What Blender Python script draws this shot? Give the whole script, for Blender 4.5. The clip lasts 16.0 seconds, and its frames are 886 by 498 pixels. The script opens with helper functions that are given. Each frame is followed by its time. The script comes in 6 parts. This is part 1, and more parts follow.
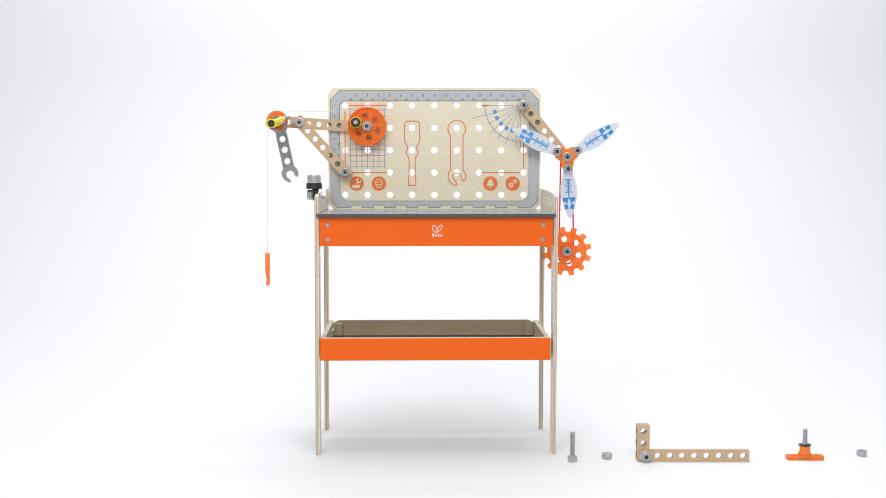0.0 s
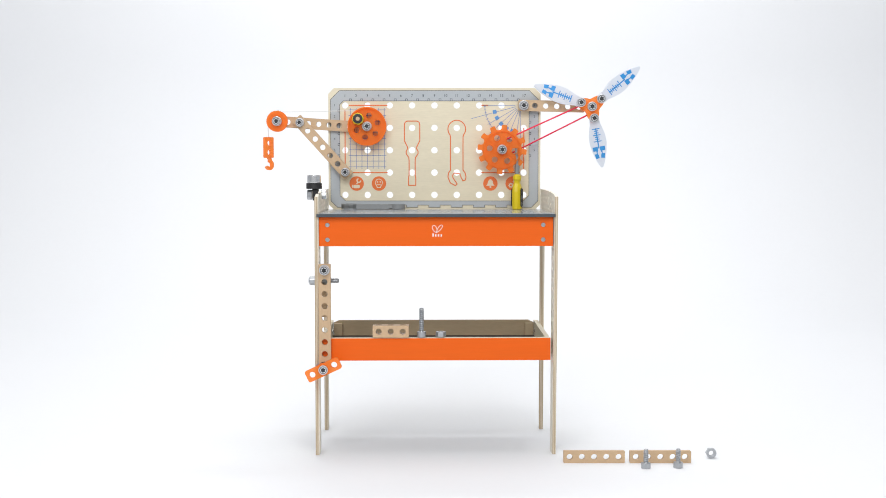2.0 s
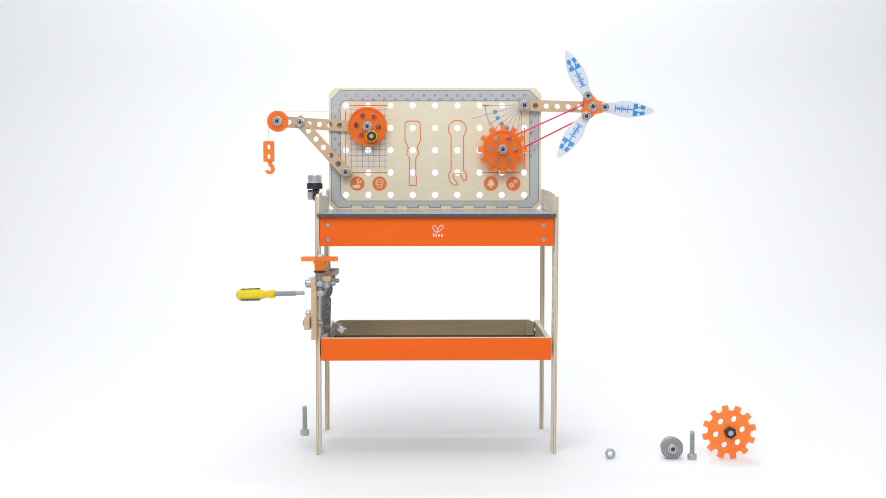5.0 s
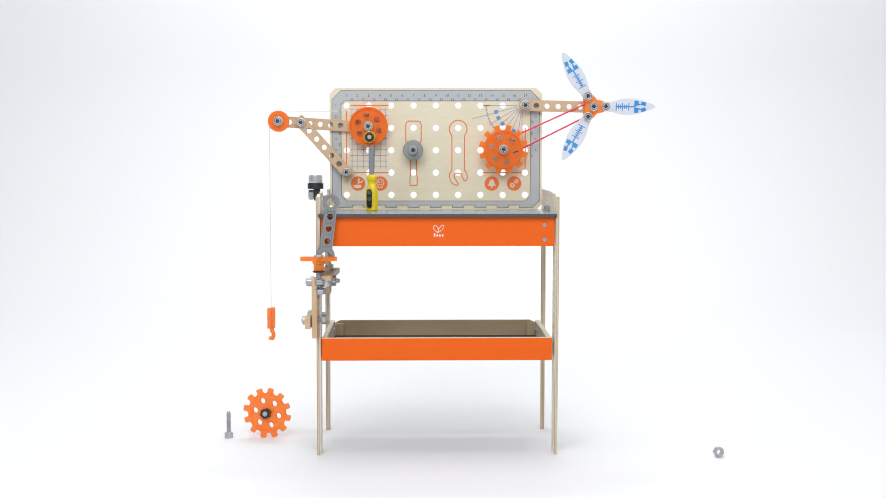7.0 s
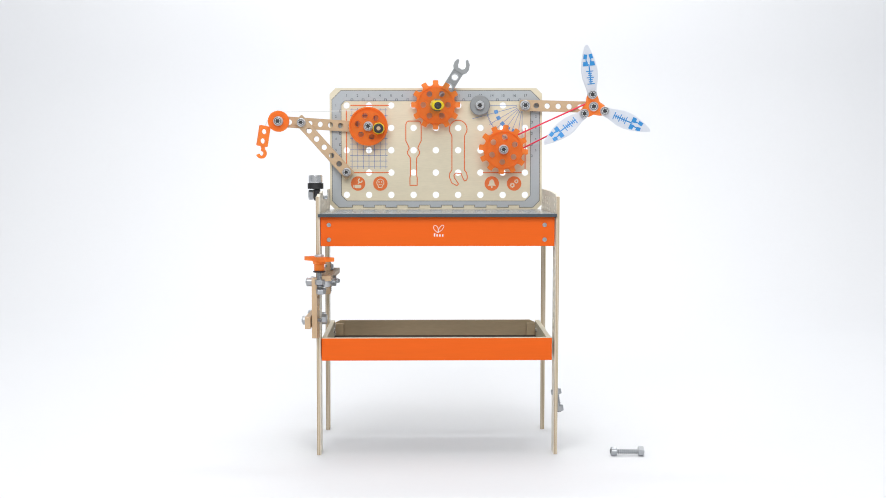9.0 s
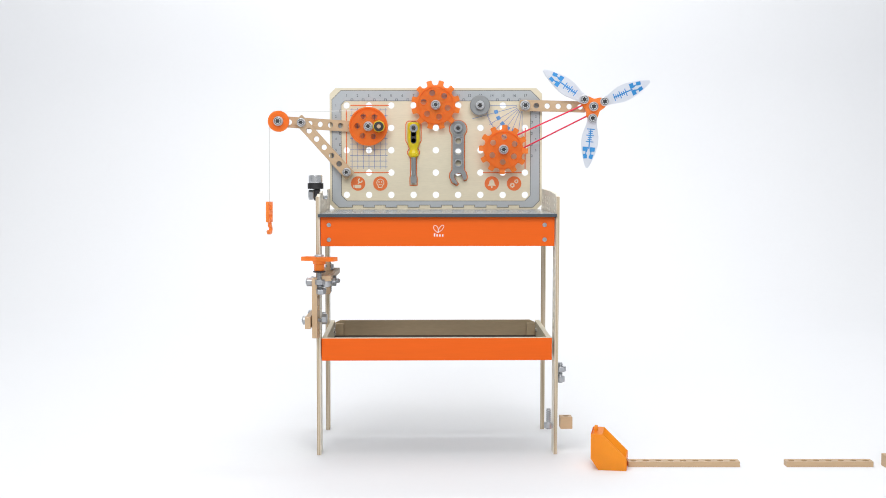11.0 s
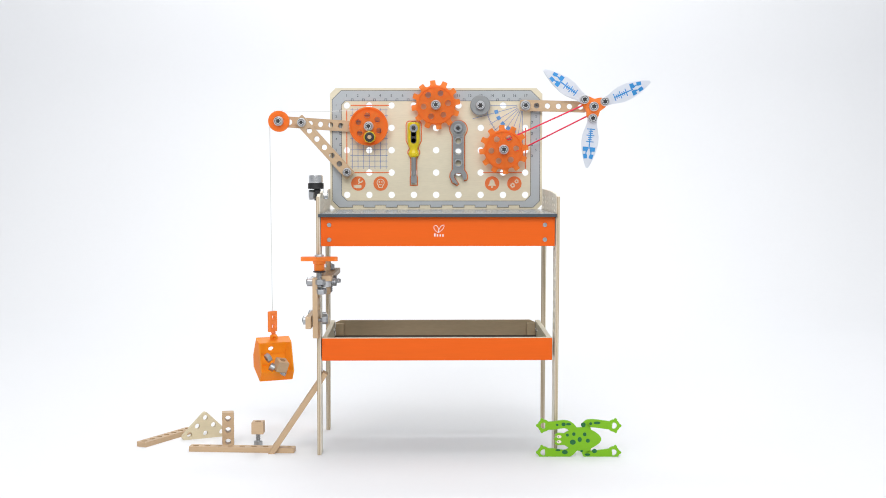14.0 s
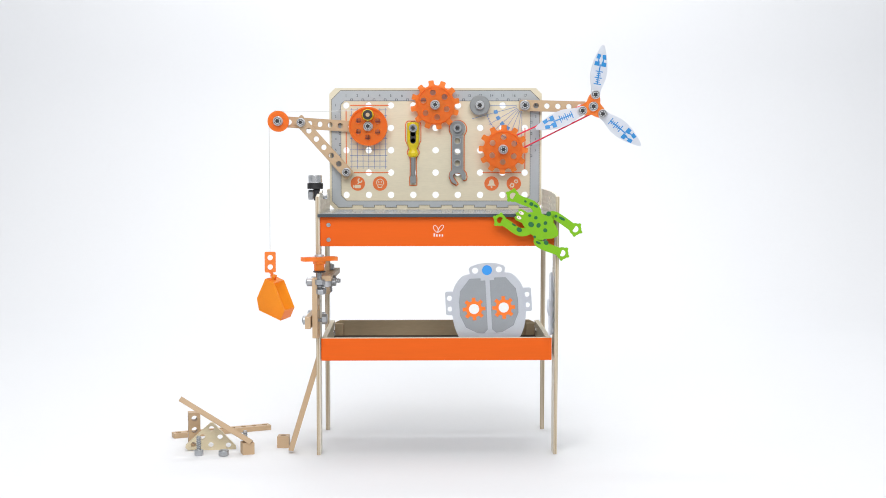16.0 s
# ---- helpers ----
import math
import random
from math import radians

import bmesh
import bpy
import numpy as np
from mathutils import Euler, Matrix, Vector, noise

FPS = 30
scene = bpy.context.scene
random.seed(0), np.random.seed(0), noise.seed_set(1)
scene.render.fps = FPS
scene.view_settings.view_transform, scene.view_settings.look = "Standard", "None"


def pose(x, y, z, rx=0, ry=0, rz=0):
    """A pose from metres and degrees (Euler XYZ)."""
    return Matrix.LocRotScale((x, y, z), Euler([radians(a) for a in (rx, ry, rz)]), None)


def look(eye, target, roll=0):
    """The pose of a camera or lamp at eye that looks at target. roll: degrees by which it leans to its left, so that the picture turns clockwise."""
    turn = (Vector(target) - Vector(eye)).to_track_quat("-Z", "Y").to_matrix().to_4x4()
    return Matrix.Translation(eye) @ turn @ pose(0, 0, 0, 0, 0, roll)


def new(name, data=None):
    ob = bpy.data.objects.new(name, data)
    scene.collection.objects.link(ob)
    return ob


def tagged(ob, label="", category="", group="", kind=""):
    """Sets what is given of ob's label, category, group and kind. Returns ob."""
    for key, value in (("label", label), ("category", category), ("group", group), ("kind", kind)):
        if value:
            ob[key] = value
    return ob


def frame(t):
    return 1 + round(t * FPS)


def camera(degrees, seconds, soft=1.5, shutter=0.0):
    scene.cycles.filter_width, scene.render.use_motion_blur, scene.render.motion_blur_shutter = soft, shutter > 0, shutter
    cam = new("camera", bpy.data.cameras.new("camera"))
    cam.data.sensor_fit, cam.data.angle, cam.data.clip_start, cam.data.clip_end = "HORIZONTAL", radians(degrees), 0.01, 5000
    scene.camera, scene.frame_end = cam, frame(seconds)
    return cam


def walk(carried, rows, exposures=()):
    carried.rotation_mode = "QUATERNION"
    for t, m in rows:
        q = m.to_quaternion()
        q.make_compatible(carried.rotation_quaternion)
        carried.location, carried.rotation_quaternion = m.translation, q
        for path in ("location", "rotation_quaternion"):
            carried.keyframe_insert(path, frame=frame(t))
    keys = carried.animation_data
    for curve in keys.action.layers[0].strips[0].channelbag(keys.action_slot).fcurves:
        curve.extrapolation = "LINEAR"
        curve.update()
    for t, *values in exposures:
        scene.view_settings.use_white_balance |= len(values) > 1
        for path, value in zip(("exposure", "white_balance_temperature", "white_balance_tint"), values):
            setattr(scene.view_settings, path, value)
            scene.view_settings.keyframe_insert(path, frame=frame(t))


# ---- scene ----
cam = camera(38, 16.0, soft=0.95)
# a locked-off camera whose head creeps a few hundredths of a degree
walk(cam, [
    (0, pose(0, -2.62, 0.583, 86.456, 0, 0.0000)),
    (3, pose(0, -2.62, 0.583, 86.456, 0, 0.0000)),
    (3.5, pose(0, -2.62, 0.583, 86.456, 0, 0.0252)),
    (4, pose(0, -2.62, 0.583, 86.456, 0, 0.0252)),
    (6.5, pose(0, -2.62, 0.583, 86.456, 0, 0.0503)),
    (7, pose(0, -2.62, 0.583, 86.456, 0, 0.0629)),
    (10, pose(0, -2.62, 0.583, 86.456, 0, 0.0629)),
    (13, pose(0, -2.62, 0.583, 86.456, 0, 0.0629)),
    (13.5, pose(0, -2.62, 0.583, 86.456, 0, 0.0755)),
    (14.5, pose(0, -2.62, 0.583, 86.456, 0, 0.0755)),
    (15, pose(0, -2.62, 0.583, 86.456, 0, 0.0629)),
    (16, pose(0, -2.62, 0.583, 86.456, 0, 0.0503)),
])

# ---- light: a white studio sweep under soft boxes ----
scene.view_settings.exposure = 0.17
world = bpy.data.worlds.new("studio_world")
scene.world = world
world.use_nodes = True
world.node_tree.nodes["Background"].inputs[0].default_value = (0.965, 0.98, 1.0, 1)
world.node_tree.nodes["Background"].inputs[1].default_value = 0.36


def soft_box(eye, target, sx, sy, watts, color=(1, 1, 1)):
    lamp = bpy.data.lights.new("soft_box", "AREA")
    lamp.shape, lamp.size, lamp.size_y, lamp.energy, lamp.color = "RECTANGLE", sx, sy, watts, color
    ob = new("soft_box", lamp)
    ob.matrix_world = look(eye, target)
    return ob


# a wide bank over the camera, one straight above, and one that washes the sweep behind the bench
soft_box((-0.2, -3.0, 2.4), (0, 0.2, 0.4), 3.0, 1.8, 80)
soft_box((0.0, 0.12, 2.6), (0, 0.1, 0.5), 1.8, 1.3, 19)
soft_box((0, 2.1, 3.6), (0, 3.3, 1.7), 1.8, 0.5, 58)


# ---- materials ----
def shader(name, color, rough=0.5, metal=0.0, var=0.06, scale=40.0, stretch=(1, 1, 1), bump=0.0, translucent=0.0,
           fine=None, spec=0.5, clear=0.0):
    m = bpy.data.materials.new(name)
    m.use_nodes = True
    nt = m.node_tree
    b = nt.nodes["Principled BSDF"]
    tc = nt.nodes.new("ShaderNodeTexCoord")
    mp = nt.nodes.new("ShaderNodeMapping")
    mp.inputs["Scale"].default_value = stretch
    nt.links.new(tc.outputs["Object"], mp.inputs["Vector"])
    n1 = nt.nodes.new("ShaderNodeTexNoise")
    n1.inputs["Scale"].default_value, n1.inputs["Detail"].default_value = scale, 5
    n2 = nt.nodes.new("ShaderNodeTexNoise")
    n2.inputs["Scale"].default_value, n2.inputs["Detail"].default_value = fine or scale * 7, 3
    info = nt.nodes.new("ShaderNodeObjectInfo")
    nt.links.new(mp.outputs[0], n1.inputs["Vector"])
    nt.links.new(mp.outputs[0], n2.inputs["Vector"])
    add = nt.nodes.new("ShaderNodeMath")
    add.operation = "ADD"
    nt.links.new(n1.outputs["Fac"], add.inputs[0])
    nt.links.new(n2.outputs["Fac"], add.inputs[1])
    add2 = nt.nodes.new("ShaderNodeMath")
    add2.operation = "MULTIPLY_ADD"
    add2.inputs[1].default_value = 0.35
    nt.links.new(info.outputs["Random"], add2.inputs[0])
    nt.links.new(add.outputs[0], add2.inputs[2])
    rng = nt.nodes.new("ShaderNodeMapRange")
    rng.inputs["From Min"].default_value, rng.inputs["From Max"].default_value = 0.6, 1.75
    rng.inputs["To Min"].default_value, rng.inputs["To Max"].default_value = 1 - var, 1 + var
    nt.links.new(add2.outputs[0], rng.inputs["Value"])
    mix = nt.nodes.new("ShaderNodeVectorMath")
    mix.operation = "SCALE"
    mix.inputs[0].default_value = color
    nt.links.new(rng.outputs[0], mix.inputs["Scale"])
    nt.links.new(mix.outputs[0], b.inputs["Base Color"])
    b.inputs["Roughness"].default_value, b.inputs["Metallic"].default_value = rough, metal
    b.inputs["Specular IOR Level"].default_value = spec
    if bump:
        bp = nt.nodes.new("ShaderNodeBump")
        bp.inputs["Strength"].default_value, bp.inputs["Distance"].default_value = bump, 0.001
        nt.links.new(n2.outputs["Fac"], bp.inputs["Height"])
        nt.links.new(bp.outputs[0], b.inputs["Normal"])
    if translucent:
        out = nt.nodes["Material Output"]
        tr = nt.nodes.new("ShaderNodeBsdfTranslucent")
        nt.links.new(mix.outputs[0], tr.inputs["Color"])
        ms = nt.nodes.new("ShaderNodeMixShader")
        ms.inputs[0].default_value = translucent
        nt.links.new(b.outputs[0], ms.inputs[1])
        nt.links.new(tr.outputs[0], ms.inputs[2])
        nt.links.new(ms.outputs[0], out.inputs["Surface"])
        if clear:
            # moulded plastic that lets some light straight through
            tp = nt.nodes.new("ShaderNodeBsdfTransparent")
            tp.inputs["Color"].default_value = (*[0.35 + 0.65 * c for c in color], 1)
            m2 = nt.nodes.new("ShaderNodeMixShader")
            m2.inputs[0].default_value = clear
            nt.links.new(ms.outputs[0], m2.inputs[1])
            nt.links.new(tp.outputs[0], m2.inputs[2])
            nt.links.new(m2.outputs[0], out.inputs["Surface"])
    return m


def ply_edges(name, light, dark):
    """Plywood seen on its cut edge: thin light and dark veneers stacked across x."""
    m = shader(name, light, 0.6, var=0.05, scale=25, stretch=(1, 1, 0.15), bump=0.05)
    nt = m.node_tree
    b = nt.nodes["Principled BSDF"]
    link = b.inputs["Base Color"].links[0]
    src = link.from_socket
    tc = nt.nodes.new("ShaderNodeTexCoord")
    wave = nt.nodes.new("ShaderNodeTexWave")
    wave.wave_type, wave.bands_direction = "BANDS", "X"
    wave.inputs["Scale"].default_value, wave.inputs["Distortion"].default_value = 100, 0.6
    nt.links.new(tc.outputs["Object"], wave.inputs["Vector"])
    ramp = nt.nodes.new("ShaderNodeMixRGB")
    ramp.blend_type = "MULTIPLY"
    ramp.inputs[2].default_value = (*dark, 1)
    nt.links.new(wave.outputs["Fac"], ramp.inputs[0])
    nt.links.new(src, ramp.inputs[1])
    nt.links.new(ramp.outputs[0], b.inputs["Base Color"])
    return m


SWEEP = shader("white_paper", (0.835, 0.845, 0.865), 0.9, var=0.012, scale=1.5, fine=60, spec=0.1)
PLY = shader("birch_plywood", (0.71, 0.64, 0.48), 0.5, var=0.09, scale=9, stretch=(1, 1, 6), bump=0.05)
# darker and browner than PLY, for the tray back and corner blocks
DARKER_PLY = shader("darker_plywood", (0.43, 0.335, 0.21), 0.6, var=0.14, scale=9, stretch=(1, 1, 6), bump=0.06)
# whiter than PLY: strong light on the panels' inner faces put into colour
PLY_V_LIT = shader("birch_plywood_upright_lit", (0.82, 0.77, 0.66), 0.55, var=0.1, scale=30, stretch=(1, 1, 0.1), bump=0.06)
PLY_EDGE = ply_edges("plywood_edge", (0.66, 0.57, 0.44), (0.55, 0.48, 0.38))
BEECH = shader("beech_wood", (0.53, 0.37, 0.225), 0.5, var=0.11, scale=60, stretch=(0.12, 1, 1), bump=0.08)
PALE = shader("pale_birch", (0.66, 0.57, 0.39), 0.5, var=0.09, scale=60, stretch=(0.2, 1, 1), bump=0.06)
ORANGE_PAINT = shader("orange_lacquer", (0.76, 0.112, 0.0025), 0.45, var=0.05, scale=12, stretch=(0.3, 1, 4), bump=0.03, spec=0.25)
ORANGE = shader("orange_plastic", (1.0, 0.36, 0.055), 0.3, var=0.05, scale=60, translucent=0.36, clear=0.40)
AMBER = shader("clear_orange_plastic", (1.0, 0.53, 0.05), 0.26, var=0.06, scale=60, translucent=0.55, clear=0.2)
ORANGE_INK = shader("orange_ink", (0.75, 0.16, 0.03), 0.55, var=0.1, scale=300)
BLUE_INK = shader("blue_ink", (0.10, 0.28, 0.58), 0.55, var=0.12, scale=300)
DENIM_INK = shader("grid_blue_ink", (0.12, 0.21, 0.50), 0.55, var=0.12, scale=300)
CYAN_INK = shader("bright_blue_ink", (0.02, 0.25, 0.60), 0.5, var=0.08, scale=200)
GREY_INK = shader("grey_ink", (0.42, 0.45, 0.475), 0.55, var=0.05, scale=30)
DARK_INK = shader("dark_ink", (0.05, 0.057, 0.07), 0.6, var=0.1, scale=300)
CREAM_INK = shader("cream_ink", (0.72, 0.62, 0.46), 0.55, var=0.05, scale=300)
WHITE_INK = shader("white_ink", (0.85, 0.75, 0.68), 0.5, var=0.05, scale=300)
SLATE = shader("slate_laminate", (0.30, 0.325, 0.35), 0.16, var=0.06, scale=60, bump=0.02)
SLATE_EDGE = shader("slate_edge", (0.055, 0.07, 0.085), 0.4, var=0.12, scale=60)
STEEL = shader("grey_metallic_plastic", (0.42, 0.435, 0.455), 0.3, metal=0.7, var=0.08, scale=120, bump=0.04)
TOOL = shader("grey_tool_plastic", (0.265, 0.275, 0.28), 0.36, metal=0.25, var=0.06, scale=120, bump=0.03)
CHROME = shader("chrome", (0.82, 0.83, 0.84), 0.24, metal=1.0, var=0.05, scale=200)
# less metallic than CHROME, for the bolt heads
PALE_STEEL = shader("pale_head_steel", (0.60, 0.61, 0.63), 0.28, metal=0.6, var=0.08, scale=200)
SOCKET = shader("dark_socket_steel", (0.06, 0.063, 0.07), 0.3, metal=0.5, var=0.1, scale=200)
BLACK = shader("black_plastic", (0.015, 0.015, 0.017), 0.4, var=0.15, scale=200)
YELLOW = shader("yellow_plastic", (0.80, 0.62, 0.012), 0.3, var=0.04, scale=60, translucent=0.12)
RED = shader("red_rubber", (0.74, 0.02, 0.065), 0.5, var=0.06, scale=300)
THREAD = shader("white_thread", (0.68, 0.68, 0.67), 0.8, var=0.05, scale=900)
FROSTED = shader("frosted_white_plastic", (0.80, 0.825, 0.875), 0.4, var=0.03, scale=40, translucent=0.5, clear=0.06)
FROG = shader("green_plastic", (0.24, 0.56, 0.006), 0.35, var=0.06, scale=60, translucent=0.2)
FROG_DARK = shader("dark_green_ink", (0.004, 0.13, 0.03), 0.45, var=0.1, scale=200)
FACE_GREY = shader("face_grey_ink", (0.30, 0.32, 0.345), 0.5, var=0.07, scale=60)
SKY_INK = shader("sky_blue_ink", (0.03, 0.30, 0.80), 0.5, var=0.05, scale=100)
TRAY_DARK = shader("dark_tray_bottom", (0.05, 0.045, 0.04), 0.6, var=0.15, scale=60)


# ---- building blocks ----
def part(name, bm, material, parent=None, label="", smooth=False):
    bmesh.ops.recalc_face_normals(bm, faces=bm.faces[:])
    me = bpy.data.meshes.new(name)
    bm.to_mesh(me)
    bm.free()
    for p in me.polygons:
        p.use_smooth = smooth
    me.materials.append(material)
    ob = new(name, me)
    ob.parent = parent
    return tagged(ob, label=label)


def thing(name, label, category, group="", m=None, kind=""):
    ob = new(name)
    ob.empty_display_size = 0.01
    if m:
        ob.matrix_world = m
    return tagged(ob, label, category, group, kind)


def circle(cx, cz, r, n=16, a0=0.0):
    return [(cx + r * math.cos(a0 + 2 * math.pi * i / n), cz + r * math.sin(a0 + 2 * math.pi * i / n)) for i in range(n)]


def rounded(x0, z0, x1, z1, r, n=4):
    pts = []
    for cx, cz, a in ((x1 - r, z1 - r, 0), (x0 + r, z1 - r, 90), (x0 + r, z0 + r, 180), (x1 - r, z0 + r, 270)):
        for i in range(n + 1):
            q = radians(a + 90 * i / n)
            pts.append((cx + r * math.cos(q), cz + r * math.sin(q)))
    return pts


def plate(bm, outline, y0, y1, holes=(), m=None):
    """A plate in the x-z plane from y0 to y1, with holes through it."""
    start = len(bm.verts)
    sub = bmesh.new()
    edges = []
    for loop in (outline, *holes):
        vs = [sub.verts.new((x, y0, z)) for x, z in loop]
        edges += [sub.edges.new((vs[i], vs[(i + 1) % len(vs)])) for i in range(len(vs))]
    bmesh.ops.triangle_fill(sub, edges=edges, use_beauty=True, use_dissolve=False)
    back = bmesh.ops.extrude_face_region(sub, geom=sub.faces[:])["geom"]
    bmesh.ops.translate(sub, vec=(0, y1 - y0, 0), verts=[g for g in back if isinstance(g, bmesh.types.BMVert)])
    bmesh.ops.recalc_face_normals(sub, faces=sub.faces[:])
    if m is not None:
        bmesh.ops.transform(sub, matrix=m, verts=sub.verts[:])
    me = bpy.data.meshes.new("tmp")
    sub.to_mesh(me)
    sub.free()
    bm.from_mesh(me)
    bpy.data.meshes.remove(me)
    return bm


def lathe(bm, profile, n=20, m=None):
    """Turns a profile of (radius, height) round the z axis; ends are closed."""
    rings = []
    for r, z in profile:
        rings.append([bm.verts.new((r * math.cos(2 * math.pi * i / n), r * math.sin(2 * math.pi * i / n), z)) for i in range(n)])
    for a, b in zip(rings, rings[1:]):
        for i in range(n):
            bm.faces.new((a[i], a[(i + 1) % n], b[(i + 1) % n], b[i]))
    bm.faces.new(rings[0][::-1])
    bm.faces.new(rings[-1])
    if m is not None:
        bmesh.ops.transform(bm, matrix=m, verts=[v for ring in rings for v in ring])
    return bm


def box(bm, x0, y0, z0, x1, y1, z1, bevel=0.0, m=None):
    sub = bmesh.new()
    bmesh.ops.create_cube(sub, size=1)
    for v in sub.verts:
        v.co = ((x0 + x1) / 2 + v.co.x * (x1 - x0), (y0 + y1) / 2 + v.co.y * (y1 - y0), (z0 + z1) / 2 + v.co.z * (z1 - z0))
    if bevel:
        bmesh.ops.bevel(sub, geom=sub.edges[:], offset=bevel, segments=2, affect="EDGES", profile=0.6)
    if m is not None:
        bmesh.ops.transform(sub, matrix=m, verts=sub.verts[:])
    me = bpy.data.meshes.new("tmp")
    sub.to_mesh(me)
    sub.free()
    bm.from_mesh(me)
    bpy.data.meshes.remove(me)
    return bm


def strip(bm, pts, w, y0, y1, closed=False):
    """A flat ribbon of width w along points in the x-z plane."""
    n = len(pts)
    left, right = [], []
    for i in range(n):
        p = Vector(pts[i])
        a = Vector(pts[(i - 1) % n]) if closed or i > 0 else None
        b = Vector(pts[(i + 1) % n]) if closed or i < n - 1 else None
        d1 = (p - a).normalized() if a is not None else None
        d2 = (b - p).normalized() if b is not None else None
        d = ((d1 or d2) + (d2 or d1))
        d = d.normalized() if d.length > 1e-6 else (d1 or d2)
        nrm = Vector((-d.y, d.x))
        k = 1.0 / max(0.5, nrm.dot(Vector((-(d1 or d2).y, (d1 or d2).x))))
        left.append(p + nrm * w / 2 * k)
        right.append(p - nrm * w / 2 * k)
    rows = []
    for y in (y0, y1):
        rows.append(([bm.verts.new((q.x, y, q.y)) for q in left], [bm.verts.new((q.x, y, q.y)) for q in right]))
    for i in range(n if closed else n - 1):
        j = (i + 1) % n
        (l0, r0), (l1, r1) = rows
        bm.faces.new((l0[i], l0[j], r0[j], r0[i]))
        bm.faces.new((l1[i], r1[i], r1[j], l1[j]))
        bm.faces.new((l0[i], l1[i], l1[j], l0[j]))
        bm.faces.new((r0[i], r0[j], r1[j], r1[i]))
    return bm


def tube(bm, pts, r, n=8, closed=False):
    """A round cord along points in space."""
    rings = []
    count = len(pts)
    for i in range(count):
        p = Vector(pts[i])
        a = Vector(pts[i - 1]) if (closed or i) else p
        b = Vector(pts[(i + 1) % count]) if (closed or i < count - 1) else p
        q = (b - a).normalized().to_track_quat("Z", "Y")
        rings.append([bm.verts.new(p + q @ Vector((r * math.cos(2 * math.pi * k / n), r * math.sin(2 * math.pi * k / n), 0)))
                      for k in range(n)])
    for i in range(count if closed else count - 1):
        a, b = rings[i], rings[(i + 1) % count]
        for k in range(n):
            bm.faces.new((a[k], a[(k + 1) % n], b[(k + 1) % n], b[k]))
    if not closed:
        bm.faces.new(rings[0])
        bm.faces.new(rings[-1][::-1])
    return bm


def text_mesh(name, words, size, material, parent, x, y, z, turn=0.0):
    """Flat printed characters facing the front, from the built-in font."""
    cu = bpy.data.curves.new("tmp_text", "FONT")
    cu.body, cu.size, cu.align_x, cu.align_y, cu.extrude, cu.resolution_u = words, size, "CENTER", "CENTER", 0.0001, 2
    tmp = bpy.data.objects.new("tmp_text", cu)
    scene.collection.objects.link(tmp)
    bpy.context.view_layer.update()
    me = bpy.data.meshes.new_from_object(tmp.evaluated_get(bpy.context.evaluated_depsgraph_get()))
    bpy.data.objects.remove(tmp)
    bpy.data.curves.remove(cu)
    me.transform(pose(x, y, z) @ pose(0, 0, 0, 0, turn, 0) @ pose(0, 0, 0, 90, 0, 0))
    me.materials.clear()
    me.materials.append(material)
    ob = new(name, me)
    ob.parent = parent
    return ob


FRONT = pose(0, 0, 0, 90, 0, 0)     # turns +z towards the front (-y)


def star(r1, r2, n=6):
    pts = []
    for i in range(2 * n):
        a = math.pi * i / n
        pts.append(((r1 if i % 2 == 0 else r2) * math.cos(a), (r1 if i % 2 == 0 else r2) * math.sin(a)))
    return pts


def bolt_head(parent, m, r=0.0098, depth=0.011, washer=True, name="bolt"):
    """A round socket-head bolt end: m puts its axis, +z out of the head, on the thing."""
    bm = bmesh.new()
    lathe(bm, [(r * 0.98, 0), (r, depth * 0.1), (r, depth * 0.84), (r * 0.93, depth * 0.97), (r * 0.88, depth), (r * 0.80, depth), (r * 0.78, depth * 0.86)], 24, m)
    if washer:
        lathe(bm, [(r * 1.08, -0.0016), (r * 1.12, -0.0008), (r * 1.08, 0.0)], 22, m)
    head = part(name, bm, PALE_STEEL, parent, smooth=False)
    turn = m @ pose(0, 0, 0, -90, 0, 0)
    groove = plate(bmesh.new(), circle(0, 0, r * 0.79, 20), -depth * 0.90, -depth * 0.87, m=turn)
    part("groove", groove, SOCKET, head, "dark groove round the socket")
    face = part("socket_face", plate(bmesh.new(), circle(0, 0, r * 0.67, 20), -depth * 0.985, -depth * 0.905, [star(r * 0.63, r * 0.37)], m=turn), PALE_STEEL, head)
    # star plate is black: the shade down the socket is its colour
    part("star", plate(bmesh.new(), star(r * 0.625, r * 0.365), -depth * 0.93, -depth * 0.91, [circle(0, 0, r * 0.12, 8)], m=turn), BLACK, face, "black star plate for the shaded socket")
    return head


# ---- setting ----
def build_setting():
    bm = bmesh.new()
    prof = [(-9.0, 0.0), (2.2, 0.0)]
    for i in range(1, 17):
        a = radians(90 * i / 16)
        prof.append((2.2 + 1.1 * math.sin(a), 1.1 - 1.1 * math.cos(a)))
    prof.append((3.3, 4.5))
    rows = [[bm.verts.new((x, y, z)) for x in (-7, -3.5, 0, 3.5, 7)] for y, z in prof]
    for a, b in zip(rows, rows[1:]):
        for i in range(4):
            bm.faces.new((a[i], a[i + 1], b[i + 1], b[i]))
    ob = part("floor", bm, SWEEP, smooth=True)
    tagged(ob, "seamless white paper sweep of a photo studio", "backdrop", kind="structure")
    for name, x in (("wall_west", -7.1), ("wall_east", 7.1)):
        bm = bmesh.new()
        box(bm, x - 0.05, -9, 0, x + 0.05, 3.3, 4.5)
        tagged(part(name, bm, SWEEP), "plain white studio wall", "wall", kind="structure")


build_setting()

# ---- the workbench ----
XC = -0.0165            # middle of the bench
ZT = 0.494              # top of the work surface


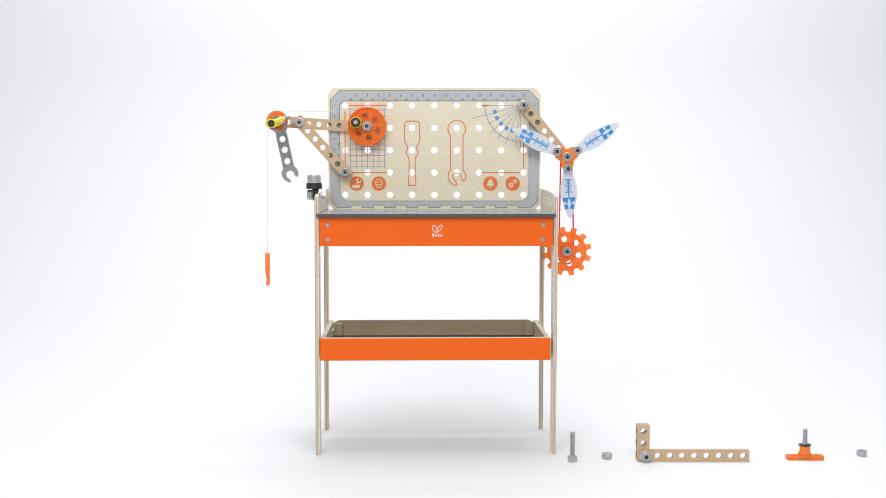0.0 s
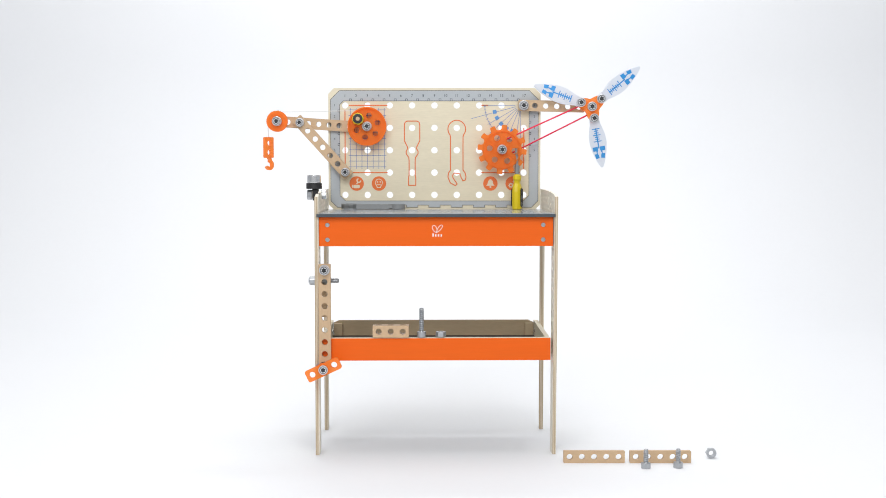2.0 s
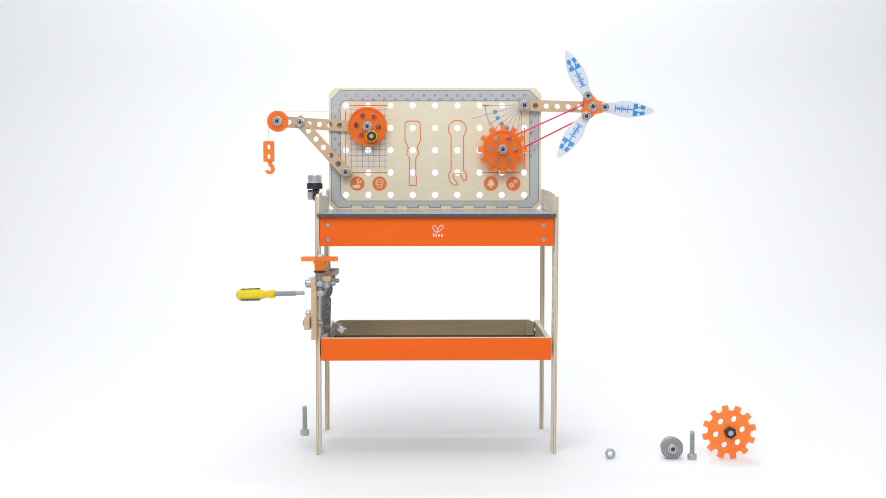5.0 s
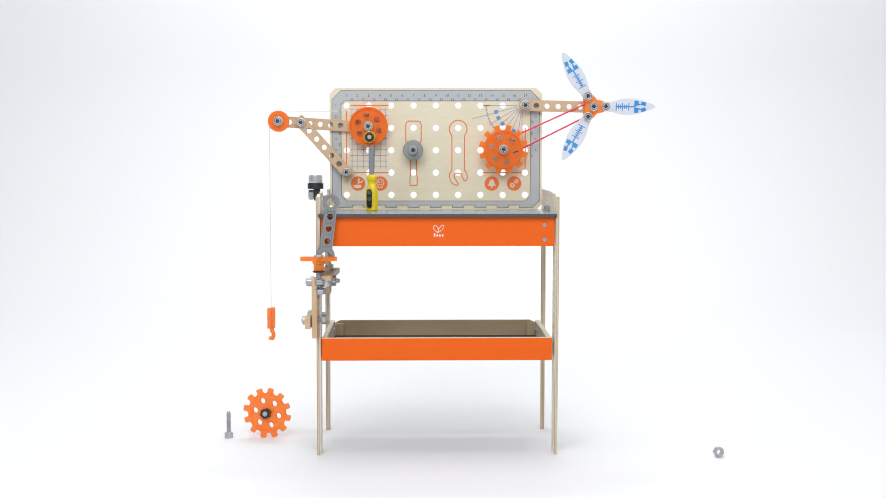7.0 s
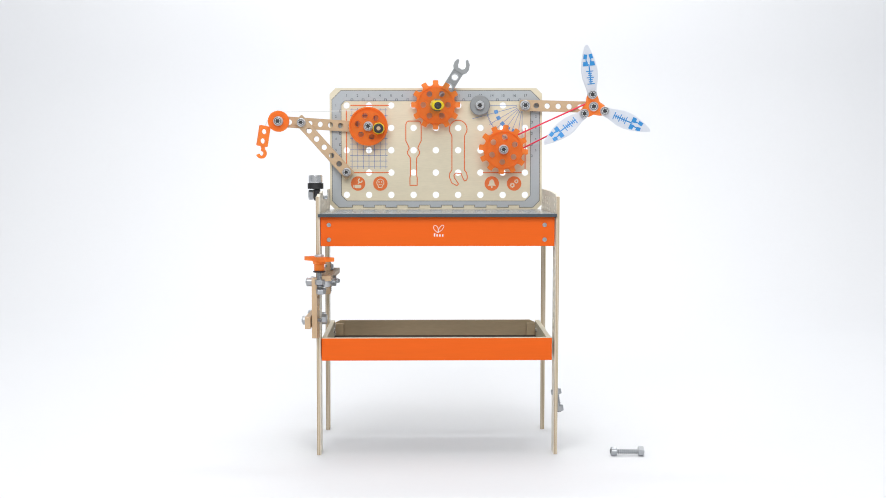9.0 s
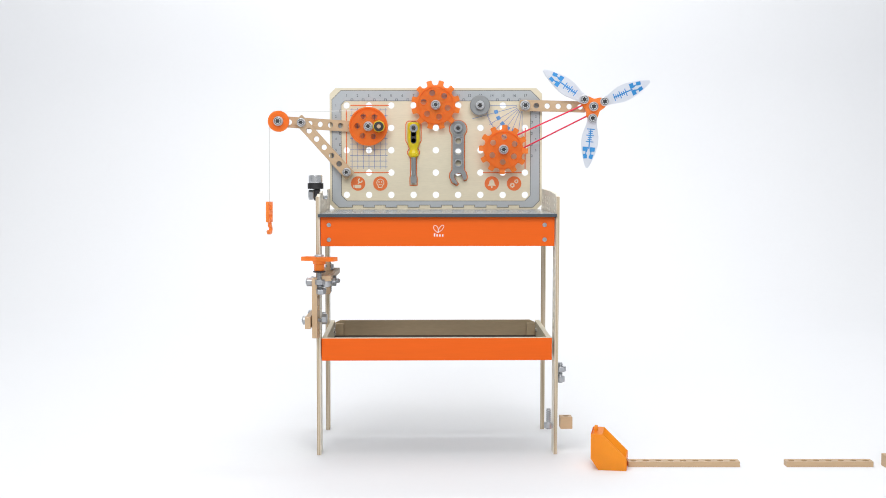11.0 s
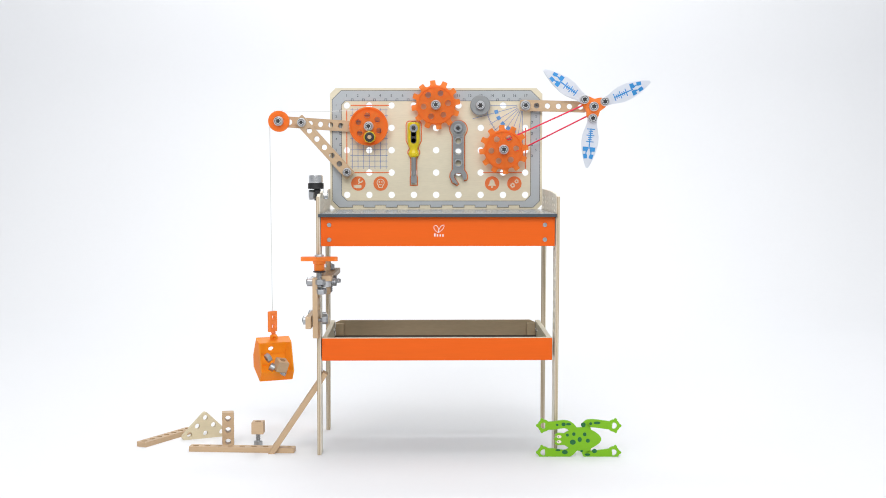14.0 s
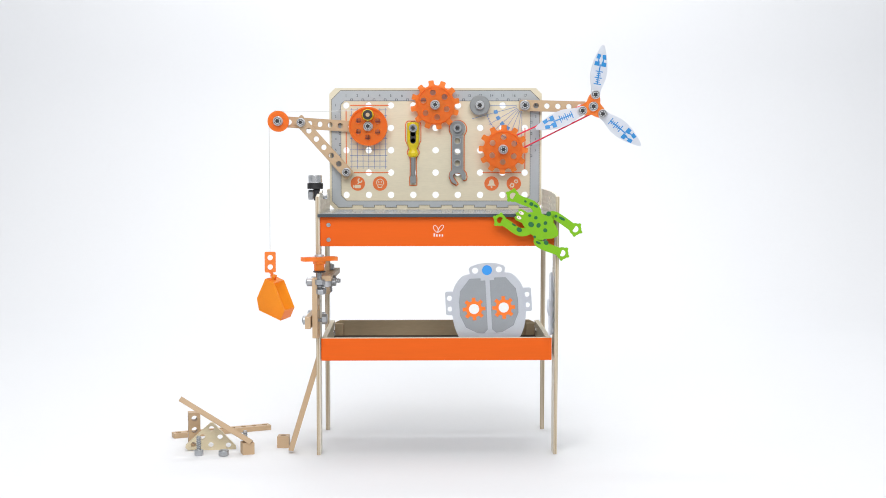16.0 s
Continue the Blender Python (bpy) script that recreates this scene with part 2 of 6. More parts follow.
def build_bench():
    bench = thing("workbench", "toy plywood workbench with orange boards and a pegboard back", "workbench", m=pose(XC + 0.001, 0, 0, 0, 0, 1.2))
    w = 0.2363          # inner half width
    # side panels: two legs joined by a perforated upper panel
    for sgn in (-1, 1):
        x0, x1 = sorted((sgn * w, sgn * (w + 0.0082)))
        bm = bmesh.new()
        outline = [(-0.017, 0), (0.026, 0), (0.036, 0.45), (0.046, 0.465), (0.225, 0.465), (0.2398, 0.45),
                   (0.2398, 0), (0.272, 0), (0.300, 0.533), (0.295, 0.5385), (0.28, 0.539), (0.10, 0.5365), (0.0, 0.5325), (-0.0168, 0.528)]
        holes = []
        for i in range(9):
            holes.append([(0.008 + (y - 0.008) * 1.9, z) for y, z in circle(0.008, 0.252 + i * 0.0215, 0.0058, 10)])
        for i in range(6):
            for k in range(3):
                holes.append(circle(0.016 + i * 0.047, 0.4995 + k * 0.0118 + (0.001 if i > 1 else 0), 0.0046, 10))
        turn = Matrix(((0, 1, 0, 0), (1, 0, 0, 0), (0, 0, 1, 0), (0, 0, 0, 1)))
        plate(bm, outline, x0 + 0.0012, x1 - 0.0004, holes, m=turn)
        lean_out = Matrix(((1, 0, 0.0058, 0.0012), (0, 1, 0, 0), (0, 0, 1, 0), (0, 0, 0, 1))) if sgn > 0 else Matrix()
        bmesh.ops.transform(bm, matrix=lean_out, verts=bm.verts[:])
        part("side_panel", bm, PLY_V_LIT, bench, "pale plywood side panel with two legs and rows of round holes")
        # plywood edge strips along the front of the leg
        bm = bmesh.new()
        e0, e1 = sorted((sgn * (w + 0.0018), sgn * (w + 0.0084)))
        box(bm, e0, -0.0195, 0.0005, e1, -0.0171, 0.528, 0.0004, lean_out)
        part("leg_edge", bm, PLY_EDGE, bench, "plywood edge showing its layered veneers")
        bm = bmesh.new()
        box(bm, x0, 0.2365, 0.0005, x1, 0.2395, 0.452)
        part("leg_edge", bm, PLY_EDGE, bench)
    # orange apron
    bm = bmesh.new()
    box(bm, -w + 0.0005, -0.012, 0.4272, w + 0.0030, 0.0, 0.4862, 0.0008)
    apron = part("apron", bm, ORANGE_PAINT, bench, "orange lacquered front board with a white heart print")
    for sx in (-1, 1):
        for z in (0.4705, 0.4405):
            bm = lathe(bmesh.new(), [(0.0045, 0), (0.0045, 0.0010), (0.0037, 0.0016), (0.0018, 0.0018), (0.0014, 0.001)], 16, pose(sx * 0.219, -0.0122, z) @ FRONT)
            part("screw", bm, STEEL, apron, "small flat steel screw")
    # heart print: two leaning petals and bars
    for cx, cz, a, l, wd in ((-0.0047, 0.462, 118, 0.0078, 0.0052), (0.0042, 0.4625, 52, 0.0092, 0.0040)):
        pts = []
        for i in range(20):
            q = 2 * math.pi * i / 20
            u, v = l * math.cos(q), wd * math.sin(q) * (0.75 + 0.25 * math.cos(q))
            c, s = math.cos(radians(a)), math.sin(radians(a))
            pts.append((cx + u * c - v * s + 0.0035, cz + u * s + v * c))
        part("petal_print", strip(bmesh.new(), pts, 0.0011, -0.0126, -0.0122, True), WHITE_INK, apron, "white printed heart petal")
    for i, (x, hgt) in enumerate(((-0.0068, 0.0065), (-0.0015, 0.0046), (0.0042, 0.0046), (0.0098, 0.0046))):
        z = 0.4468
        bm = bmesh.new()
        box(bm, x - 0.0014 + 0.002, -0.0126, z, x + 0.0014 + 0.002, -0.0122, z + hgt)
        part("bar_print", bm, WHITE_INK, apron, "small white printed bar")
    # rear apron
    bm = bmesh.new()
    box(bm, -w + 0.0005, 0.235, 0.4285, w - 0.0005, 0.247, 0.4862, 0.0008)
    part("rear_rail", bm, PLY, bench)
    # work surface
    bm = bmesh.new()
    plate(bm, [(-w - 0.004, -0.0245), (w + 0.0065, -0.0245), (w + 0.0065, -0.0205), (w + 0.0040, -0.0204), (w + 0.0040, 0.2615), (-w + 0.0005, 0.2615), (-w + 0.0005, -0.0204), (-w - 0.004, -0.0205)],
          0.4868, ZT - 0.0012, m=Matrix(((1, 0, 0, 0), (0, 0, 1, 0), (0, 1, 0, 0), (0, 0, 0, 1))))
    top = part("worktop", bm, SLATE_EDGE, bench, "slate grey laminate worktop with a dark edge")
    bm = bmesh.new()
    box(bm, -w + 0.001, -0.0212, ZT - 0.0012, w + 0.0038, 0.2612, ZT, 0.0004)
    part("laminate", bm, SLATE, top)
    # row of white slots along the back of the top
    for i in range(9):
        x = (i - 4) * 0.05
        bm = bmesh.new()
        box(bm, x - 0.012, 0.243, ZT + 0.0001, x + 0.012, 0.2535, ZT + 0.0004)
        part("slot_print", bm, CREAM_INK, top, "cream printed slot")
    build_tray(bench, w)
    return bench


def build_tray(bench, w):
    bm = bmesh.new()
    box(bm, -w + 0.0015, -0.016, 0.194, w - 0.0015, -0.006, 0.2398, 0.001)
    tray_front = part("tray_front", bm, ORANGE_PAINT, bench, "orange lacquered tray front board")
    bm = bmesh.new()
    box(bm, -w + 0.002, -0.0155, 0.2396, w - 0.002, -0.0065, 0.2406, 0.0003)
    part("edge", bm, PLY, tray_front, "bare plywood top edge")
    tiltm = Matrix(((0, 1, 0, 0), (1, 0, 0, 0), (0, 0, 1, 0), (0, 0, 0, 1)))
    for sgn in (-1, 1):
        x0, x1 = sorted((sgn * (w - 0.002), sgn * (w - 0.0115)))
        bm = plate(bmesh.new(), [(-0.005, 0.196), (0.262, 0.196), (0.262, 0.2445), (-0.005, 0.2395)], x0, x1, m=tiltm)
        side = part("tray_side", bm, PLY, bench)
        for y in (0.215, 0.24):
            bm = lathe(bmesh.new(), [(0.0045, 0), (0.0045, 0.0012), (0.003, 0.002)], 12, pose(sgn * (w - 0.0117), y, 0.226) @ pose(0, 0, 0, 0, -90 * sgn, 0))
            part("screw", bm, CHROME, side)
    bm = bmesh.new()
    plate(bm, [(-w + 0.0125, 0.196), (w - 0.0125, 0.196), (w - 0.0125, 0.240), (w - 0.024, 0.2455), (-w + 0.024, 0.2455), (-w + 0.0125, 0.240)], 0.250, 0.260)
    part("tray_back", bm, DARKER_PLY, bench, "plywood tray back, darker and browner than the sides")
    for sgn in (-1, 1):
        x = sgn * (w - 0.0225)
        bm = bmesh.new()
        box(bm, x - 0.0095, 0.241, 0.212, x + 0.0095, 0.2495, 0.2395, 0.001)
        part("corner_block", bm, DARKER_PLY, bench)
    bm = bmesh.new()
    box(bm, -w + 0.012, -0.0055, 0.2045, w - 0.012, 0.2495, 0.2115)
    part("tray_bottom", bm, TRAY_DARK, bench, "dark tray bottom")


build_bench()

# ---- the pegboard ----
YB = 0.27               # front face of the pegboard
BZ = 0.6257             # height of its middle row of holes
BX = -0.0192


def build_pegboard():
    board = thing("pegboard", "pale plywood pegboard printed with a grey ruler frame and tool outlines", "pegboard", m=pose(BX, YB, BZ))
    hx, z0, z1, c = 0.2375, -0.1345, 0.1385, 0.013
    holes = [circle((i - 4) * 0.05, (2 - j) * 0.05, 0.0072, 16) for i in range(9) for j in range(5)]
    bm = plate(bmesh.new(), [(-hx + c, z0), (hx - c, z0), (hx, z0 + c), (hx, z1 - c), (hx - c, z1), (-hx + c, z1), (-hx, z1 - c), (-hx, z0 + c)], 0, 0.009, holes)
    panel = part("panel", bm, PLY, board, "pale plywood panel with rows of round holes")
    # grey frame with dark outline: inner edge carries ticks at the top and sides, outer edge notches at the bottom
    ob, k, kb = 0.2322, 0.020, 0.0145
    outer = [(-ob + kb, -0.1278)]
    for i in range(8):
        for dx, z in ((-0.0122, -0.1278), (-0.0122, -0.1228), (0.0122, -0.1228), (0.0122, -0.1278)):
            outer.append(((i - 3.5) * 0.05 + dx, z))
    outer += [(ob - kb, -0.1278), (ob, -0.1278 + kb), (ob, 0.1328 - k), (ob - k, 0.1328), (-ob + k, 0.1328), (-ob, 0.1328 - k), (-ob, -0.1278 + kb)]
    inner = [(-0.2118, -0.1012), (-0.1995, -0.1135), (0.1995, -0.1135), (0.2118, -0.1012), (0.2118, 0.1015), (0.2035, 0.110), (-0.2035, 0.110), (-0.2118, 0.1015)]
    bm = plate(bmesh.new(), outer, -0.0004, 0.0, [inner])
    part("print_frame", bm, GREY_INK, board, "grey printed ruler frame")
    bm = bmesh.new()
    strip(bm, outer, 0.0009, -0.0007, -0.0004, True)
    strip(bm, inner, 0.0009, -0.0007, -0.0004, True)
    for i in range(16):
        x = -0.2 + 0.0125 + i * 0.025
        strip(bm, [(x - 0.0022, 0.110), (x - 0.0022, 0.1145), (x + 0.0022, 0.1145), (x + 0.0022, 0.110)], 0.0009, -0.00075, -0.0004)
    for i in range(5):
        z = 0.100 - 0.0125 - i * 0.025
        for sx in (-1, 1):
            strip(bm, [(sx * 0.2118, z - 0.0022), (sx * 0.2158, z - 0.0022), (sx * 0.2158, z + 0.0022), (sx * 0.2118, z + 0.0022)], 0.0009, -0.00075, -0.0004)
    part("print_lines", bm, DARK_INK, board, "thin dark outline of the ruler")
    for i in range(17):
        text_mesh("numeral", str(i + 1), 0.0085, DARK_INK, board, -0.2 + i * 0.025, -0.0006, 0.1215)
    for i in range(5):
        text_mesh("numeral", str(i + 1), 0.0075, DARK_INK, board, -0.2235, -0.0006, 0.1 - i * 0.025)
        text_mesh("numeral", str(i + 1), 0.0075, DARK_INK, board, 0.2235, -0.0006, 0.1 - i * 0.025)
    # orange lines and outlines
    bm = bmesh.new()
    y0, y1 = -0.0004, -0.0001
    for pts in ([(-0.191, 0.1), (-0.105, 0.1)], [(-0.2, 0.09), (-0.2, -0.04)], [(-0.188, -0.05), (-0.105, -0.05)],
                [(0.105, -0.05), (0.192, -0.05)], [(0.2, -0.042), (0.2, 0.05)], [(0.105, 0.1), (0.12, 0.1)]):
        strip(bm, pts, 0.0022, y0, y1)
    half = [(0.011, 0.065), (0.0155, 0.0625), (0.0172, 0.057), (0.0172, 0.021), (0.0105, 0.0075), (0.0098, 0.004), (0.0134, -0.003), (0.0132, -0.008), (0.0075, -0.0165),
            (0.0068, -0.022), (0.0068, -0.055), (0.0082, -0.062), (0.0080, -0.0785)]
    driver = half + [(-x, z) for x, z in reversed(half)]
    strip(bm, [(x - 0.05, z) for x, z in driver], 0.0021, y0, y1, True)
    ring = [(0.0198 * math.cos(radians(a)), 0.0470 + 0.0198 * math.sin(radians(a))) for a in range(-40, 221, 13)]
    jaw = [(-0.014, -0.0445), (-0.0185, -0.051), (-0.0197, -0.060), (-0.0145, -0.073), (-0.003, -0.0792), (0.001, -0.0755), (-0.0082, -0.062), (-0.0095, -0.056), (-0.0055, -0.051),
           (0.007, -0.0525), (0.0095, -0.060), (0.0138, -0.0685), (0.0192, -0.0668), (0.0208, -0.0594), (0.0185, -0.050), (0.014, -0.0445)]
    strip(bm, [(0.05 + x, z) for x, z in ring + [(-0.014, 0.030)] + jaw + [(0.014, 0.030)]], 0.0021, y0, y1, True)
    part("print_outline", bm, ORANGE_INK, board, "orange printed tool outlines and corner lines")
    # blue grid
    bm = bmesh.new()
    for i in range(7):
        x = -0.1876 + i * 0.0126
        strip(bm, [(x, 0.094), (x, -0.042)], 0.0009, y0, y1)
    for i in range(11):
        z = -0.037 + i * 0.0127
        strip(bm, [(-0.192, z), (-0.108, z)], 0.0009, y0 - 0.0002, y1 - 0.0002)
    part("print_grid", bm, DENIM_INK, board, "fine blue printed squares")
    # blue protractor
    bm = bmesh.new()
    ox, oz = 0.193, 0.1
    for a in (180, 195, 210, 222, 235, 248, 262, 270):
        q = radians(a)
        r = 0.115 if a == 195 else (0.085 if a < 215 else 0.092)
        strip(bm, [(ox + 0.012 * math.cos(q), oz + 0.012 * math.sin(q)), (ox + r * math.cos(q), oz + r * math.sin(q))], 0.0009, y0, y1)
    for a in range(182, 270, 5):
        q = radians(a)
        strip(bm, [(ox + 0.078 * math.cos(q), oz + 0.078 * math.sin(q)), (ox + 0.083 * math.cos(q), oz + 0.083 * math.sin(q))], 0.0008, y0, y1)
    strip(bm, [(ox + 0.0805 * math.cos(radians(a)), oz + 0.0805 * math.sin(radians(a))) for a in range(180, 268, 8)], 0.0009, y0 - 0.0001, y1 - 0.0001)
    part("print_protractor", bm, DENIM_INK, board, "thin blue printed protractor")
    bm = bmesh.new()
    for a in (194, 208, 223, 238, 252):
        q = radians(a)
        plate(bm, rounded(-0.0042, -0.0042, 0.0042, 0.0042, 0.0005, 1), -0.0007, -0.0003, m=pose(ox + 0.060 * math.cos(q), 0, oz + 0.060 * math.sin(q)) @ pose(0, 0, 0, 0, -a, 0))
    part("print_squares", bm, BLUE_INK, board, "bright blue printed squares")
    # round picture signs
    for i, (x, kind) in enumerate(((-0.1745, "tool"), (-0.1245, "bulb"), (0.1255, "bell"), (0.1755, "cog"))):
        z = -0.0745
        disc = part("sign", plate(bmesh.new(), circle(x, z, 0.0162, 28), -0.0004, -0.0001), ORANGE_INK, board, "orange printed round sign")
        bm = bmesh.new()
        if kind == "bell":
            plate(bm, [(x - 0.0092, z - 0.005), (x + 0.0092, z - 0.005), (x + 0.006, z), (x + 0.005, z + 0.006), (x + 0.001, z + 0.0095), (x - 0.001, z + 0.0095), (x - 0.005, z + 0.006), (x - 0.006, z)], -0.0007, -0.0004)
            plate(bm, circle(x, z - 0.0078, 0.0022, 10), -0.0007, -0.0004)
        elif kind == "bulb":
            strip(bm, [(x + 0.008 * math.cos(radians(a)), z + 0.002 + 0.008 * math.sin(radians(a))) for a in range(-55, 236, 20)] + [(x - 0.0035, z - 0.009), (x + 0.0035, z - 0.009)], 0.0016, -0.0007, -0.0004, True)
            for dx in (-0.003, 0.003):
                plate(bm, circle(x + dx, z + 0.0035, 0.0016, 8), -0.0007, -0.0004)
            strip(bm, [(x - 0.0045, z - 0.001), (x, z - 0.003), (x + 0.0045, z - 0.001)], 0.0014, -0.0007, -0.0004)
        elif kind == "cog":
            for cx, cz, r in ((x - 0.004, z - 0.004, 0.0058), (x + 0.005, z + 0.005, 0.005)):
                plate(bm, [(cx + rr * math.cos(q), cz + rr * math.sin(q)) for q, rr in ((2 * math.pi * k / 48, r if k % 6 < 3 else r * 0.78) for k in range(48))],
                      -0.0007, -0.0004, [circle(cx, cz, r * 0.42, 10)])
        else:
            plate(bm, rounded(x - 0.0075, z - 0.0105, x + 0.007, z - 0.003, 0.0025, 3), -0.0007, -0.0004)
            plate(bm, rounded(x - 0.0105, z - 0.0095, x - 0.0082, z - 0.003, 0.0008, 2), -0.0007, -0.0004)
            strip(bm, [(x + 0.0, z - 0.001), (x + 0.0035, z + 0.004)], 0.0026, -0.0007, -0.0004)
            strip(bm, [(x + 0.005 + 0.0042 * math.cos(radians(a)), z + 0.0068 + 0.0042 * math.sin(radians(a))) for a in range(100, 361, 26)], 0.0026, -0.0008, -0.0004)
        part("picture", bm, CREAM_INK, disc, "cream printed picture")
    return board


build_pegboard()


# ---- wooden beams, blocks ----
PITCH = 0.0244


def beam_mesh(n, width=0.0245, thick=0.0105):
    half = (n - 1) * PITCH / 2
    outline = rounded(-half - width / 2, -width / 2, half + width / 2, width / 2, 0.0022, 3)
    return plate(bmesh.new(), outline, -thick / 2, thick / 2, [circle(-half + i * PITCH, 0, 0.0062, 14) for i in range(n)])


def make_beam(n, label, m=None, group="", name="beam", mat=None):
    """A perforated wooden beam, its length along x and its holes along y."""
    ob = part(name, beam_mesh(n), mat or BEECH)
    bev = ob.modifiers.new("soft_edges", "BEVEL")
    bev.width, bev.segments, bev.limit_method, bev.angle_limit = 0.0007, 2, "ANGLE", radians(50)
    if m:
        ob.matrix_world = m
    return tagged(ob, label, "beam", group)


def make_block(label, n=3):
    """A thick square block, long along z; holes through y, dark discs for the other holes."""
    half = n * PITCH / 2
    w = 0.0122
    bm = plate(bmesh.new(), rounded(-w, 0, w, 2 * half, 0.0012, 2), -w, w, [circle(0, PITCH * (i + 0.5), 0.0062, 14) for i in range(n)] if n > 1 else [])
    ob = thing("block", label, "block")
    part("body", bm, BEECH, ob)
    # side holes are rimmed discs; the bore's shade is put into their colour
    for i in range(n if n > 1 else 0):
        for sx in (-1, 1):
            b2 = lathe(bmesh.new(), [(0.0064, 0), (0.0064, 0.0003), (0.0052, 0.0003), (0.0050, 0.0001)], 14, pose(sx * (w + 0.0000), 0, PITCH * (i + 0.5)) @ pose(0, 0, 0, 0, 90 * sx, 0))
            part("hole_mouth", b2, HOLE_SHADE, ob)
    if n == 1:
        b2 = lathe(bmesh.new(), [(0.0064, 0), (0.0064, 0.0003), (0.0052, 0.0003), (0.0050, 0.0001)], 14, pose(0, 0, 2 * half))
        part("hole_mouth", b2, HOLE_SHADE, ob)
    return ob


HOLE_SHADE = shader("bore_shade_brown", (0.27, 0.17, 0.09), 0.8, var=0.1, scale=200)


def make_triangle():
    a, h = 0.052, 0.057
    pts = []
    for (cx, cz), a0, a1 in (((a - 0.006, 0.006), -90, 45), ((0, h - 0.006), 40, 140), ((-a + 0.006, 0.006), 135, 270)):
        for i in range(6):
            q = radians(a0 + (a1 - a0) * i / 5)
            pts.append((cx + 0.006 * math.cos(q), cz + 0.006 * math.sin(q)))
    holes = [circle(x, z, 0.0058, 14) for x, z in ((-0.036, 0.0105), (0, 0.0105), (0.036, 0.0105), (-0.018, 0.0275), (0.018, 0.0275), (0, 0.0445))]
    ob = part("triangle_plate", plate(bmesh.new(), pts, -0.005, 0.005, holes), PALE)
    return tagged(ob, "pale plywood triangle plate with six round holes", "triangle")


# ---- bolts and nuts ----
def thread_profile(r, z0, z1, step=0.0040):
    prof = []
    z = z0
    while z < z1 - step:
        prof += [(r * 0.76, z), (r * 1.04, z + step * 0.35), (r * 1.04, z + step * 0.6), (r * 0.76, z + step * 0.95)]
        z += step
    return prof + [(r * 0.86, z1 - 0.001), (r * 0.6, z1)]


def make_bolt(length, label, group="loose bolts", nut=None):
    """A bolt standing on its head; axis z."""
    ob = thing("bolt", label, "bolt", group)
    bm = bmesh.new()
    lathe(bm, [(0.0056, 0.0022), (0.0062, 0.0), (0.0086, 0.0), (0.0092, 0.0008), (0.0092, 0.0108), (0.0084, 0.0116), (0.005, 0.0116)], 24)
    head = part("head", bm, STEEL, ob)
    # black star plate in place of the shade inside the socket
    s = plate(bmesh.new(), star(0.0056, 0.0036), -0.0016, -0.0012, m=pose(0, 0, 0, 90, 0, 0))
    part("socket", s, BLACK, head)
    part("shank", lathe(bmesh.new(), [(0.0046, 0.0112)] + thread_profile(0.0050, 0.014, length), 18), STEEL, ob)
    if nut:
        part("nut", nut_mesh(pose(0, 0, nut)), STEEL, ob)
    return ob


def nut_mesh(m):
    bm = bmesh.new()
    pts = [(x, z) for x, z in circle(0, 0, 0.0108, 6)]
    plate(bm, pts, -0.0045, 0.0045, [circle(0, 0, 0.0052, 14)], m=m @ pose(0, 0, 0, 90, 0, 0))
    plate(bm, circle(0, 0, 0.0103, 20), 0.0046, 0.0058, [circle(0, 0, 0.0055, 14)], m=m @ pose(0, 0, 0, 90, 0, 0))
    return bm


def make_nut(label):
    ob = part("nut", nut_mesh(Matrix()), STEEL)
    bev = ob.modifiers.new("soft_edges", "BEVEL")
    bev.width, bev.segments, bev.limit_method, bev.angle_limit = 0.0006, 2, "ANGLE", radians(40)
    return tagged(ob, label, "nut", "loose nuts")


# ---- gears, pulleys, rotor ----
def gear_outline(teeth, ro, rr):
    pts = []
    for k in range(teeth):
        a = 2 * math.pi * k / teeth
        st = 2 * math.pi / teeth
        for f, r in ((-0.36, rr), (-0.25, rr + (ro - rr) * 0.25), (-0.215, ro * 0.985), (-0.13, ro), (0.13, ro), (0.215, ro * 0.985), (0.25, rr + (ro - rr) * 0.25), (0.36, rr)):
            pts.append((r * math.cos(a + f * st), r * math.sin(a + f * st)))
    return pts


